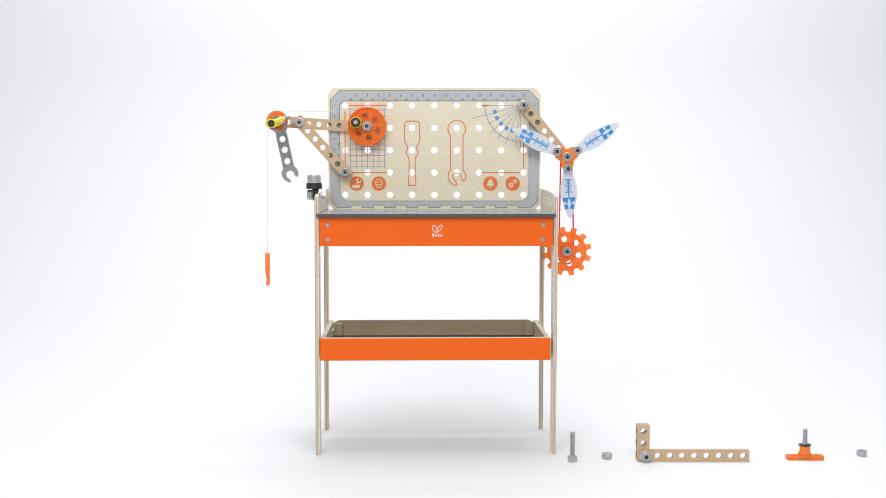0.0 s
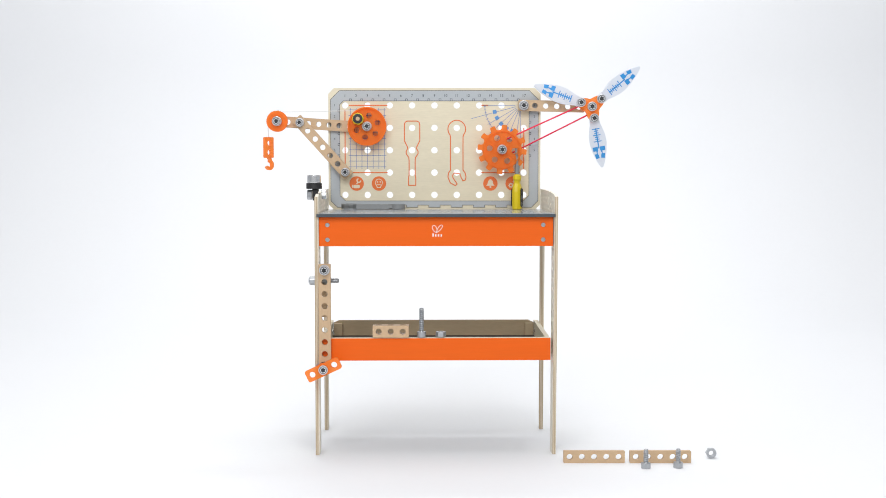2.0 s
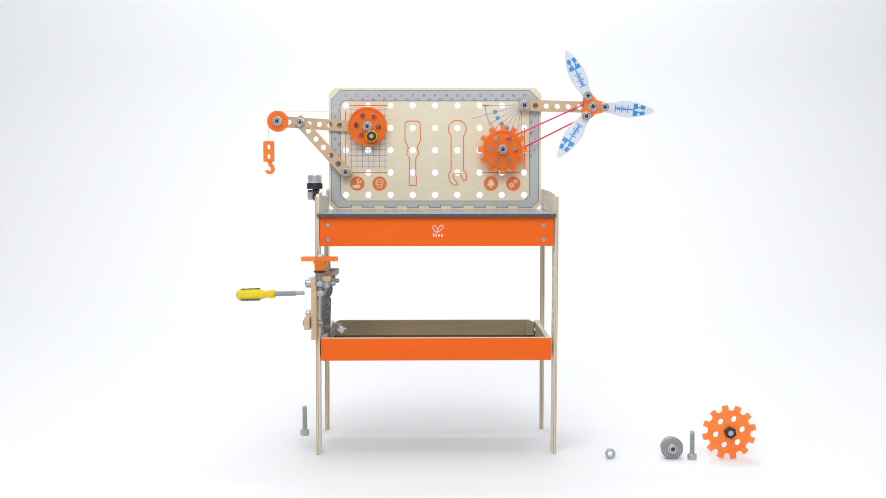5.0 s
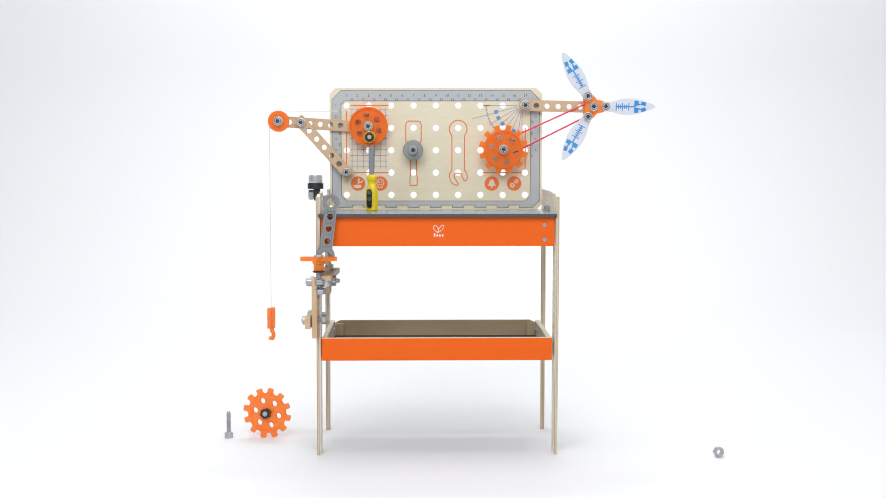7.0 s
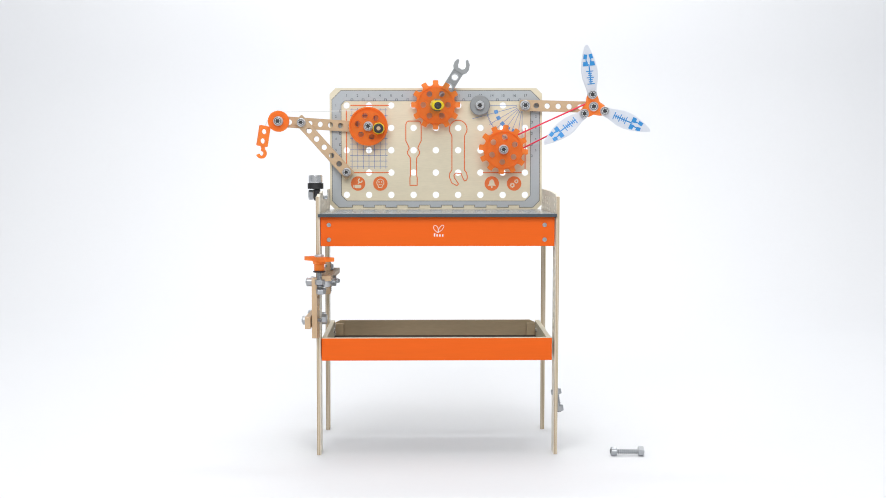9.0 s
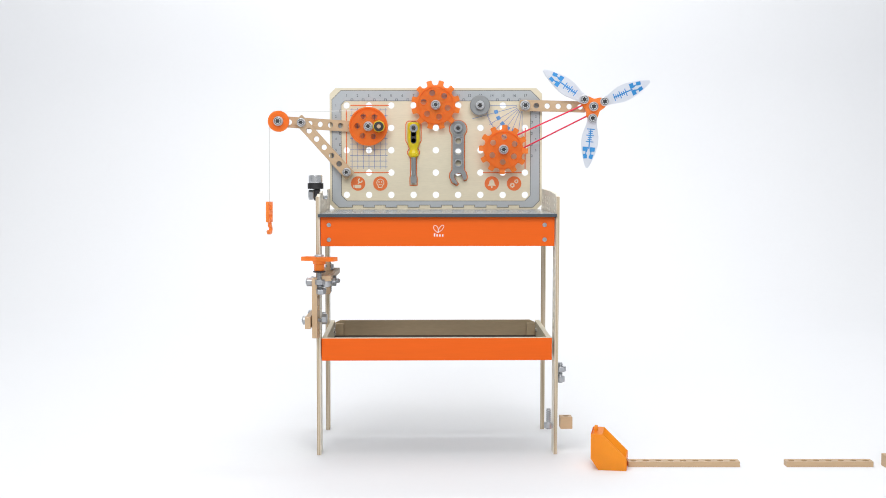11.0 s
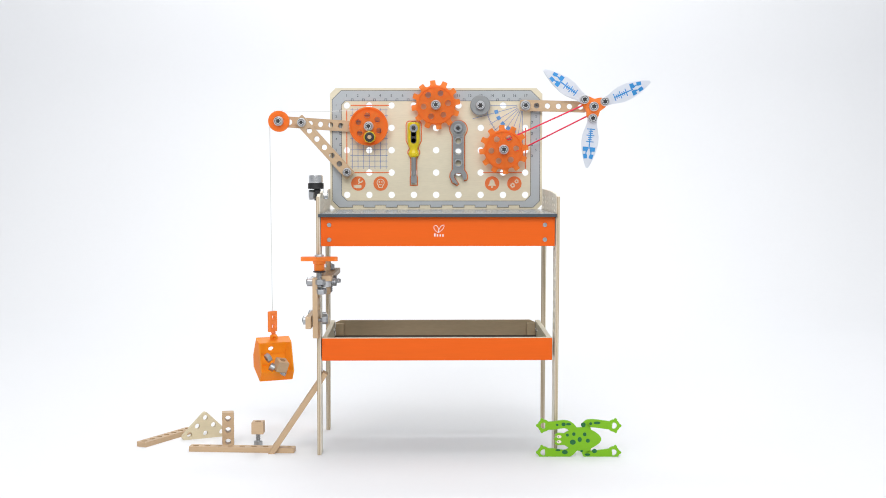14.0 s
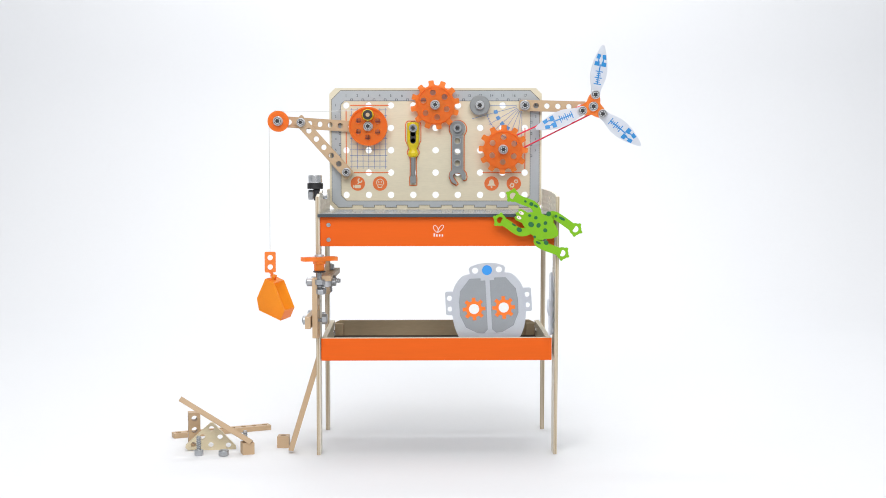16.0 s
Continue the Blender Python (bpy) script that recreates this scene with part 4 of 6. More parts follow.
def make_glove():
    """A waving glove cut from frosted plastic; stands on the origin."""
    g = thing("glove_cutout", "frosted translucent glove-shaped plastic cutout", "glove")
    t = 0.002
    fingers = ((-0.012, 0.05, -0.0215, 0.113, 0.0150), (0.013, 0.05, 0.0260, 0.112, 0.0150), (0.02, 0.045, 0.054, 0.062, 0.0145), (-0.02, 0.045, -0.054, 0.062, 0.0125), (0.0, 0.038, 0.0, 0.042, 0.040))

    def inside(x, z):
        if abs(x) < 0.037 and 0.0 <= z < 0.05:
            return True
        for x0, z0, x1, z1, r in fingers:
            k = max(0.0, min(1.0, ((x - x0) * (x1 - x0) + (z - z0) * (z1 - z0)) / ((x1 - x0) ** 2 + (z1 - z0) ** 2)))
            if math.hypot(x - x0 - k * (x1 - x0), z - z0 - k * (z1 - z0)) < r and z >= 0.0:
                return True
        return False

    # walk out from the middle of the palm until the sheet ends
    outline = []
    for k in range(150):
        a = 2 * math.pi * k / 150
        d = 0.11
        while d > 0.01 and not inside(d * math.cos(a), 0.045 + d * math.sin(a)):
            d -= 0.0006
        outline.append((d * math.cos(a), max(0.0, 0.045 + d * math.sin(a))))
    part("sheet", plate(bmesh.new(), outline, -t, t, [circle(x, 0.009, 0.0052, 14) for x in (-0.022, 0.0, 0.022)]), FROSTED, g)
    return g


def make_lamp():
    """A small black and chrome lamp bolted to the top of the side panel."""
    l = thing("toy_lamp", "small black and chrome toy lamp bolted to the side panel", "lamp", m=pose(-0.2642, 0.02, 0.531))
    part("cap", lathe(bmesh.new(), [(0.0136, 0.024), (0.0142, 0.026), (0.0142, 0.038), (0.0132, 0.040), (0.004, 0.0405)], 26), CHROME, l, "ribbed chrome cap")
    part("ring", lathe(bmesh.new(), [(0.0155, 0.012), (0.0162, 0.0125), (0.0162, 0.0235), (0.0155, 0.0238)], 26), BLACK, l, "black plastic ring")
    nb = bmesh.new()
    box(nb, -0.003, -0.006, -0.012, 0.008, 0.006, 0.0118, 0.002)
    box(nb, -0.004, -0.0075, 0.006, 0.0095, 0.0075, 0.0119, 0.002)
    part("neck", nb, BLACK, l)
    part("nut", lathe(bmesh.new(), [(0.0095, -0.010), (0.0102, -0.009), (0.0102, -0.001), (0.0095, 0)], 6, pose(-0.004, 0, 0) @ pose(0, 0, 0, 0, 90, 0)), STEEL, l)
    part("bolt", lathe(bmesh.new(), [(0.0098, 0.0), (0.0102, 0.001), (0.0102, 0.0085), (0.0092, 0.0098), (0.004, 0.0098)], 20, pose(0.0155, 0, 0.001) @ pose(0, 0, 0, 0, 90, 0)), CHROME, l)
    return l


make_lamp()
YF = 0.258              # middle of the crane's beams, which lie on the board


def beam_between(a, b, n, y, label):
    """A beam whose end holes lie at a and b, given as (x, z)."""
    mid = ((a[0] + b[0]) / 2, (a[1] + b[1]) / 2)
    ang = math.degrees(math.atan2(b[1] - a[1], b[0] - a[0]))
    ob = make_beam(n, label, pose(mid[0], y, mid[1], 0, -ang, 0), "crane and windmill arms")
    k = math.hypot(b[0] - a[0], b[1] - a[1]) / ((n - 1) * PITCH)
    for v in ob.data.vertices:
        v.co.x *= k
    return ob


boom = beam_between((-0.3684, 0.6897), (-0.2088, 0.6784), 8, 0.2645, "beech crane boom beam with a row of holes")
strut = beam_between((-0.3176, 0.687), (-0.2177, 0.5767), 7, 0.2530, "beech diagonal crane strut with a row of holes")
for label, m in (("steel socket bolt joining crane boom and strut", pose(-0.3177, 0.245, 0.6868) @ FRONT), ("steel socket bolt holding the strut on the pegboard", pose(-0.2173, 0.245, 0.5767) @ FRONT)):
    b = thing("socket_bolt", label, "bolt", m=m)
    bolt_head(b, Matrix(), r=0.0088, name="head")
pulley = thing("pulley", "small orange crane pulley with a steel bolt", "pulley", m=pose(-0.3675, 0.243, 0.6892))
for y0, y1, r in ((-0.006, -0.0035, 0.0232), (-0.0034, 0.0034, 0.0195), (0.0035, 0.006, 0.0232)):
    part("flange" if r > 0.02 else "groove", plate(bmesh.new(), circle(0, 0, r, 36), y0, y1), ORANGE, pulley)
bolt_head(pulley, pose(0, -0.008, 0) @ FRONT)

crank = make_crank_wheel()
rotor = make_rotor()
arm = make_beam(6, "beech windmill arm beam with a row of holes", group="crane and windmill arms")
for v in arm.data.vertices:
    v.co.x += 2.5 * PITCH
armb = thing("socket_bolt", "steel socket bolt holding the windmill arm", "bolt", m=pose(0.1792, 0.248, 0.7244) @ FRONT)
bolt_head(armb, Matrix(), r=0.0102, name="head")
gear_belt = make_gear("orange twelve-tooth gear driven by a red band", True)
gear_top = make_gear("orange twelve-tooth gear with dished face", True, nut=True)
belt = make_belt(0.2215, 0.0125, 0.0168)
wheel = make_washer_wheel()
hook = make_hook()
bucket = make_bucket()
screwdriver = make_screwdriver()
wrench = make_wrench()
t_handle = make_t_handle()
beam_long = make_beam(9, "long beech beam with nine holes", group="loose beams")
bolt_head(beam_long, pose(-4 * PITCH, -0.007, 0) @ FRONT)
block = make_block("short beech three-hole block")
beam_a = make_beam(5, "short beech beam with five holes", group="loose beams")
beam_b = make_beam(5, "short beech beam with five holes", group="loose beams")
stick_a = make_beam(9, "long beech stick with holes", group="loose beams")
stick_b = make_beam(7, "beech stick with holes", group="loose beams")
stick_c = make_beam(9, "long beech stick with holes", group="loose beams")
block_l = make_block("beech three-hole block joined to the long beam")
cube = make_block("small bored beech wood cube", 1)
cube_b = make_block("small bored beech wood cube", 1)
block_b = make_block("beech three-hole block with holes on all sides")
triangle = make_triangle()
bolt_a = make_bolt(0.060, "long grey metallic toy bolt")
bolt_b = make_bolt(0.060, "long grey metallic toy bolt")
bolt_c = make_bolt(0.038, "short grey metallic toy bolt")
bolt_d = make_bolt(0.038, "short grey metallic toy bolt")
bolt_e = make_bolt(0.060, "long grey metallic toy bolt")
bolt_f = make_bolt(0.060, "long grey metallic toy bolt")
bolt_g = make_bolt(0.058, "long grey metallic toy bolt beside the gear")
bolt_h = make_bolt(0.048, "grey toy bolt with a nut on it", nut=0.040)
bolt_i = make_bolt(0.068, "long grey toy bolt with a nut on it", nut=0.060)
bolt_j = make_bolt(0.040, "short grey metallic toy bolt")
bolt_k = make_bolt(0.040, "short grey metallic toy bolt")
nut_a = make_nut("grey metallic hexagon nut")
nut_b = make_nut("grey metallic hexagon nut")
nut_c = make_nut("grey metallic hexagon nut")
nut_d = make_nut("grey metallic hexagon nut")
nut_e = make_nut("grey metallic hexagon nut")
nut_f = make_nut("grey metallic hexagon nut")
nut_g = make_nut("grey metallic hexagon nut")
frog = make_frog()
frog_b = make_frog()
robot = make_robot()
glove = make_glove()

# the crane's string, in short straight lengths that follow one another round the pulley
STRING_N, STRING_L = 54, 0.0145
string_bits = []
crane_string = thing("crane_string", "thin white crane string", "string")
for i in range(STRING_N):
    string_bits.append(part("string_piece", tube(bmesh.new(), [(0, 0, -0.0003), (0, 0, STRING_L + 0.0003)], 0.0007, 6), THREAD, crane_string))


# ---- movement ----
def keyed(ob, rows):
    """Keys a thing along rows of seconds, place and turn, with steps between where it turns far."""
    keys = []
    for t, x, y, z, rx, ry, rz in rows:
        m = pose(x, y, z, rx, ry, rz)
        if keys:
            t0, m0 = keys[-1]
            q0, q1 = m0.to_quaternion(), m.to_quaternion()
            n = int(math.degrees(q0.rotation_difference(q1).angle % (2 * math.pi)) // 75) if t - t0 > 0.15 else 0
            for i in range(1, n + 1):
                k = i / (n + 1)
                keys.append((t0 + (t - t0) * k, Matrix.LocRotScale(m0.translation.lerp(m.translation, k), q0.slerp(q1, k), None)))
        keys.append((t, m))
    if keys[-1][0] < 16.0:
        keys.append((16.0, keys[-1][1]))
    walk(ob, keys)


def between(table, t):
    """Straight interpolation in a table of (seconds, values...)."""
    for a, b in zip(table, table[1:]):
        if t <= b[0]:
            k = (t - a[0]) / (b[0] - a[0])
            return [p + (q - p) * k for p, q in zip(a[1:], b[1:])]
    return list(table[-1][1:])


def motions():
    keyed(screwdriver, [
        (0, -0.3617, 0.1, 0.6792, -82, 0, -8), (0.5, -0.2311, 0.2396, 0.494, 0, 0, -62), (1, 0.1306, 0.09, 0.6174, -84, 0, 5),
        (1.8, 0.1306, 0.09, 0.6174, -84, 0, 5), (2, 0.1645, 0.2396, 0.494, 0, 0, 62), (2.5, -0.2006, 0.1998, 0.494, 0, 0, 70),
        (3, -0.2803, 0.03, 0.165, 0, 3, 0), (3.2, -0.2809, 0, 0.0255, 0, 3, 0), (3.5, -0.3563, 0.0089, 0, 0, 0, 88),
        (4, -0.4205, -0.02, 0.2413, 79.6, 29.6, 84.8), (6.3, -0.4148, -0.02, 0.3474, 85.9, 10, 89.3), (6.5, -0.4149, -0.02, 0.3474, 85.9, 10, 89.3),
        (7, -0.1548, 0.1234, 0.494, 0, 0, -25), (7.5, 0.0458, 0.2396, 0.494, 0, 0, 88), (8, 0.0811, 0.09, 0.7166, -84, 0, 4),
        (8.5, 0.049, 0.25, 0.494, 0, 0, 30), (9, -0.0136, 0.09, 0.7166, -84, 0, 4), (9.4, -0.0136, 0.09, 0.7166, -84, 0, 4),
        (11, -0.0687, 0.262, 0.6874, 0, 180, 0), (16, -0.0693, 0.262, 0.6874, 0, 180, 0),
    ])
    keyed(wrench, [
        (0, -0.359, 0.22, 0.6772, 0, -12, 0), (0.5, -0.2329, 0.245, 0.7242, 0, 109, 0), (1, 0.0993, 0.262, 0.7701, 90, 0, 48),
        (1.3, 0.0993, 0.262, 0.7701, 90, 0, 48), (1.5, 0.0716, 0.262, 0.7701, 90, 0, 37), (2, -0.1008, 0.25, 0.5, 90, 0, 90),
        (2.5, -0.391, 0.243, 0.3476, 0, 0, 0), (3, -0.2621, 0.12, 0.1325, 0, 15, 20), (3.5, -0.23, 0.05, 0.2522, 60, 0, -70),
        (4, -0.2529, 0.06, 0.3176, 0, 3, 20), (6.5, -0.2315, 0.06, 0.3472, 0, 4, 75), (7, -0.228, -0.03, 0.516, 0, 7, 20),
        (7.5, -0.0242, 0.25, 0.5105, 0, 180, 0), (8, 0.0484, 0.262, 0.7701, 90, 0, 32), (8.5, -0.0006, 0.25, 0.5, 90, 0, 90),
        (9, -0.0182, 0.256, 0.721, 0, 212, 0), (9.4, -0.0182, 0.256, 0.721, 0, 212, 0), (11, 0.0309, 0.262, 0.6749, 0, 0, 0),
        (16, 0.0296, 0.262, 0.6749, 0, 0, 0),
    ])
    keyed(gear_top, [
        (0, 1.3759, -0.0535, 0.0545, 0, 500, 180), (1.95, 1.3131, -0.0535, 0.0545, 0, 465, 180), (3.9, 1.2492, -0.0535, 0.0545, 0, 430, 180),
        (4.15, 1.1123, -0.0535, 0.0545, 0, 395, 180), (4.4, 0.9752, -0.0535, 0.0545, 0, 360, 180), (4.55, 0.8725, -0.0535, 0.0545, 0, 325, 181),
        (4.7, 0.7698, -0.0535, 0.0545, 0, 290, 182), (4.85, 0.6727, -0.0535, 0.0545, 0, 255, 183), (5, 0.5757, -0.0535, 0.0545, 0, 220, 184),
        (5.15, 0.49, -0.0535, 0.0545, 0, 185, 185), (5.3, 0.4044, -0.0535, 0.0545, 0, 150, 186), (5.6, 0.256, -0.0535, 0.0545, 0, 95, 186),
        (5.95, 0.1075, -0.0535, 0.0545, 0, 40, 186), (6.3, -0.0364, -0.0535, 0.0545, 0, -15, 185), (6.5, -0.1257, -0.0484, 0.0545, 0, -45, 185),
        (6.8, -0.3292, -0.033, 0.0545, 0, -80, 180), (7, -0.3855, 0.1492, 0.0545, 0, -100, 165), (7.2, -0.3994, 0.235, 0.0523, 0, -110, 170),
        (7.5, -0.3839, 0.235, 0.0906, 0, -130, 138), (7.7, -0.3865, 0.235, 0.2369, 0, -130, 150), (8, -0.3912, 0.235, 0.4263, 0, -150, -62),
        (8.3, -0.3925, 0.235, 0.568, 0, -150, 0), (8.5, -0.271, 0.238, 0.6242, 0, -160, 0), (8.7, -0.0798, 0.245, 0.5755, 0, -160, 0),
        (8.8, -0.0358, 0.245, 0.6306, 0, -150, 0), (9, -0.0195, 0.252, 0.7258, 0, -150, 0), (11.5, -0.0195, 0.252, 0.7258, 0, -130, 0),
        (16, -0.0201, 0.252, 0.7258, 0, -70, 0),
    ])
    keyed(wheel, [
        (0, 1.1135, -0.0535, 0.0225, 0, 0, 0), (4.3, 1.0437, -0.0535, 0.0225, 0, 0, 0), (4.38, 0.9753, -0.0535, 0.0225, 0, -60, 0),
        (4.46, 0.9068, -0.0535, 0.0225, 0, -120, 0), (4.54, 0.8383, -0.0535, 0.0225, 0, -180, 0), (4.62, 0.7698, -0.0535, 0.0225, 0, -240, 0),
        (4.7, 0.7013, -0.0535, 0.0225, 0, -300, 0), (4.78, 0.6351, -0.0535, 0.0225, 0, -358, 0), (4.86, 0.5689, -0.0535, 0.0225, 0, -416, 0),
        (4.94, 0.5027, -0.0535, 0.0225, 0, -474, 0), (5.02, 0.4365, -0.0535, 0.0225, 0, -532, 0), (5.1, 0.3703, -0.0535, 0.0225, 0, -590, 0),
        (5.2, 0.3132, -0.0535, 0.0225, 0, -640, 0), (5.3, 0.2561, -0.0535, 0.0225, 0, -690, 0), (5.6, 0.2554, 0.02, 0.1277, 0, -740, 0),
        (6.1, 0.252, 0.02, 0.4672, 0, -800, 0), (6.3, 0.2301, 0.2, 0.5682, 0, -830, 0), (6.5, 0.1379, 0.0868, 0.5165, 0, -870, 0),
        (6.65, 0.0307, 0.0868, 0.5165, 0, -910, 0), (6.8, -0.0764, 0.0868, 0.5165, 0, -950, 0), (7, -0.0695, 0.24, 0.6255, 0, -960, 0),
        (7.2, -0.0723, 0.256, 0.7248, 0, -980, 0), (7.4, 0.017, 0.256, 0.7248, 0, -1000, 0), (7.5, 0.0786, 0.256, 0.7248, 0, -1020, 0),
        (16, 0.0792, 0.256, 0.7248, 0, -1020, 0),
    ])
    keyed(t_handle, [
        (0, 0.7287, -0.0586, 0, 0, 0, 0), (0.5, 0.3373, -0.0737, 0, 0, 0, 0), (1, -0.125, -0.0636, 0, 0, 0, 0),
        (1.5, -0.2402, -0.06, 0.1815, -90, 75, 0), (2, -0.2402, -0.06, 0.1815, -90, -25, 0), (2.5, -0.248, -0.06, 0.1986, -90, 22, 0),
        (3, -0.248, -0.06, 0.1986, -90, 20, 0), (3.2, -0.2474, -0.06, 0.1986, -90, -50, 0), (3.5, -0.2469, -0.06, 0.1975, -90, 80, 0),
        (3.8, -0.2464, -0.06, 0.2897, -140, 40, 0), (4, -0.246, -0.046, 0.3816, 187, 0, 0), (6.3, -0.2526, -0.046, 0.4134, 180, 0, 0),
        (7, -0.2521, -0.046, 0.4077, 180, 0, 0), (7.5, -0.2521, -0.046, 0.4077, 180, 0, 45), (8, -0.2521, -0.046, 0.4077, 180, 0, 0),
        (8.5, -0.2521, -0.046, 0.4077, 180, 0, 5), (9, -0.251, -0.046, 0.4077, 180, 0, -48), (11.5, -0.251, -0.046, 0.4077, 180, 0, 0),
        (12, -0.251, -0.046, 0.4077, 180, 0, 52), (12.5, -0.2498, -0.046, 0.4077, 180, 0, 70), (13, -0.2498, -0.046, 0.4077, 180, 0, 88),
        (13.5, -0.2504, -0.046, 0.4077, 180, 0, 180), (14, -0.2515, -0.046, 0.4077, 180, 0, 180), (14.5, -0.2504, -0.046, 0.4077, 180, 0, 150),
        (15, -0.251, -0.046, 0.4077, 180, 0, 218), (16, -0.2504, -0.046, 0.4077, 180, 0, 208),
    ])
    keyed(beam_long, [
        (0, 0.5016, -0.0787, 0.0123, 0, 0, 0), (0.5, 0.0995, -0.075, 0.0289, 0, 12.6, 0), (0.9, -0.1868, -0.05, 0.1283, 0, 60, 0),
        (1, -0.2412, -0.026, 0.153, 0, 90, 0), (1.2, -0.2412, -0.026, 0.153, 0, 90, 0), (1.5, -0.2394, -0.026, 0.2824, 0, 90, 0),
        (2, -0.2394, -0.026, 0.2824, 0, 90, 0), (2.5, -0.2428, -0.026, 0.2847, 0, 93.5, 0), (3.7, -0.2439, -0.026, 0.2847, 0, 93.5, 0),
        (4, -0.2392, 0.065, 0.3582, 90, 0, 90), (6.3, -0.2402, 0.065, 0.3641, 90, 0, 90), (16, -0.2391, 0.065, 0.3641, 90, 0, 90),
    ])
    keyed(block_l, [
        (0, 0.4004, -0.0687, 0, 0, 0, 0), (0.5, 0, -0.0737, 0, 0, 0, 0), (0.9, -0.1915, 0.01, 0.047, 0, 0, 0),
        (1, -0.2532, 0.03, 0.1851, 0, 0, 0), (2, -0.2534, 0.05, 0.2771, 0, 0, 0), (4, -0.2608, 0.17, 0.3128, 0, 0, 0),
        (16, -0.2608, 0.17, 0.3128, 0, 0, 0),
    ])
    keyed(block, [
        (0, 1.045, -0.0535, 0, 0, 0, 0), (0.5, 0.5921, -0.0586, 0, 0, 0, 12), (1, 0.2343, -0.0484, 0, 0, 0, -28),
        (1.3, 0.233, 0, 0.1896, 0, 40, 0), (1.5, 0.0968, -0.011, 0.254, 0, 90, 0), (2, -0.1429, -0.011, 0.254, 0, 90, 0),
        (2.3, -0.2154, 0.03, 0.2559, 0, 60, 0), (2.5, -0.2477, 0.05, 0.2415, 0, 0, 0), (4, -0.2531, 0.1, 0.3196, 0, 0, 0),
        (16, -0.2543, 0.1, 0.3196, 0, 0, 0),
    ])
    keyed(beam_a, [
        (0, 1.1522, -0.0433, 0.0123, 0, 0, 0), (0.5, 0.8642, -0.0484, 0.0123, 0, 0, 0), (1, 0.4355, -0.0484, 0.0123, 0, 1, 0),
        (1.5, 0.465, -0.0433, 0.033, 0, 4, 0), (2, 0.3005, -0.0886, 0.0123, 0, 0, 0), (2.5, 0.0089, -0.118, 0.0123, 0, 0, 0),
        (3, -0.2552, -0.03, 0.0645, 0, 77, 0), (3.5, -0.2632, -0.02, 0.2274, 0, 90, 85), (4, -0.2731, 0, 0.2654, 0, 0, 90),
        (6.3, -0.2741, 0, 0.2759, 0, 0, 90), (16, -0.273, 0, 0.2759, 0, 0, 90),
    ])
    keyed(beam_b, [
        (0, 1.2782, -0.0433, 0.0123, 0, 0, 0), (0.5, 1.0242, -0.0484, 0.0123, 0, 0, 0), (1, 0.5659, -0.0535, 0.0123, 0, 0, 0),
        (1.5, 0.5368, -0.0535, 0.0123, 0, 0, 78), (2, 0.4322, -0.0886, 0.0123, 0, 0, 0), (2.5, 0.1374, -0.1276, 0.0123, 0, 0, 0),
        (3, -0.2193, -0.1034, 0.0123, 0, 0, -50), (3.5, -0.2615, -0.03, 0.1595, 0, 90, 85), (4, -0.2589, -0.036, 0.287, 0, 90, 82),
        (6.3, -0.2599, -0.036, 0.3042, 0, 90, 82), (16, -0.2583, -0.036, 0.3042, 0, 90, 82),
    ])
    keyed(bolt_a, [
        (0, 0.2587, -0.0787, 0, 0, 0, 0), (0.5, -0.1261, -0.0636, 0, 0, 0, 0), (1, -0.2702, -0.01, 0.1888, 0, 0, 0),
        (1.3, -0.2771, 0.006, 0.2822, 0, 50, 0), (1.5, -0.2731, 0.006, 0.3554, 0, 90, 0), (4, -0.2731, 0.006, 0.3554, 0, 90, 0),
        (6.5, -0.2743, 0.006, 0.3554, 0, 90, 0), (16, -0.272, 0.006, 0.3554, 0, 90, 0),
    ])
    keyed(bolt_b, [
        (0, 1.1477, -0.0535, 0, 0, 0, 0), (0.5, 0.6948, -0.0535, 0, 0, 0, 0), (1, 0.3121, -0.0382, 0, 0, 0, 0),
        (1.3, 0.2476, -0.03, 0.171, 0, 0, 0), (1.5, 0.1914, -0.011, 0.2412, 0, 0, 0), (2, -0.0438, -0.011, 0.2412, 0, 0, 0),
        (2.3, -0.2097, -0.04, 0.2531, -60, 0, 0), (2.5, -0.245, -0.042, 0.243, -90, 0, 0), (3.7, -0.245, -0.042, 0.243, -90, 0, 0),
        (4, -0.2768, -0.026, 0.341, 0, 90, 0), (6.3, -0.2789, -0.026, 0.3559, 0, 90, 0), (16, -0.2778, -0.026, 0.3559, 0, 90, 0),
    ])
    keyed(bolt_c, [
        (0, 1.3338, -0.0687, 0, 0, 0, 0), (1, 1.1524, -0.0687, 0, 0, 0, 0), (1.5, 0.7574, -0.0886, 0, 0, 0, 0),
        (2, 0.3964, -0.1372, 0, 0, 0, 0), (2.5, -0.0165, -0.1419, 0, 0, 0, 0), (3, -0.2589, -0.1324, 0, 0, 0, 0),
        (3.2, -0.2776, 0, 0.178, 0, 60, 0), (3.5, -0.2811, 0, 0.2805, 0, 90, 0), (4, -0.2805, -0.028, 0.2688, 0, 90, 0),
        (6.3, -0.2872, -0.028, 0.278, 0, 90, 0), (16, -0.2861, -0.028, 0.278, 0, 90, 0),
    ])
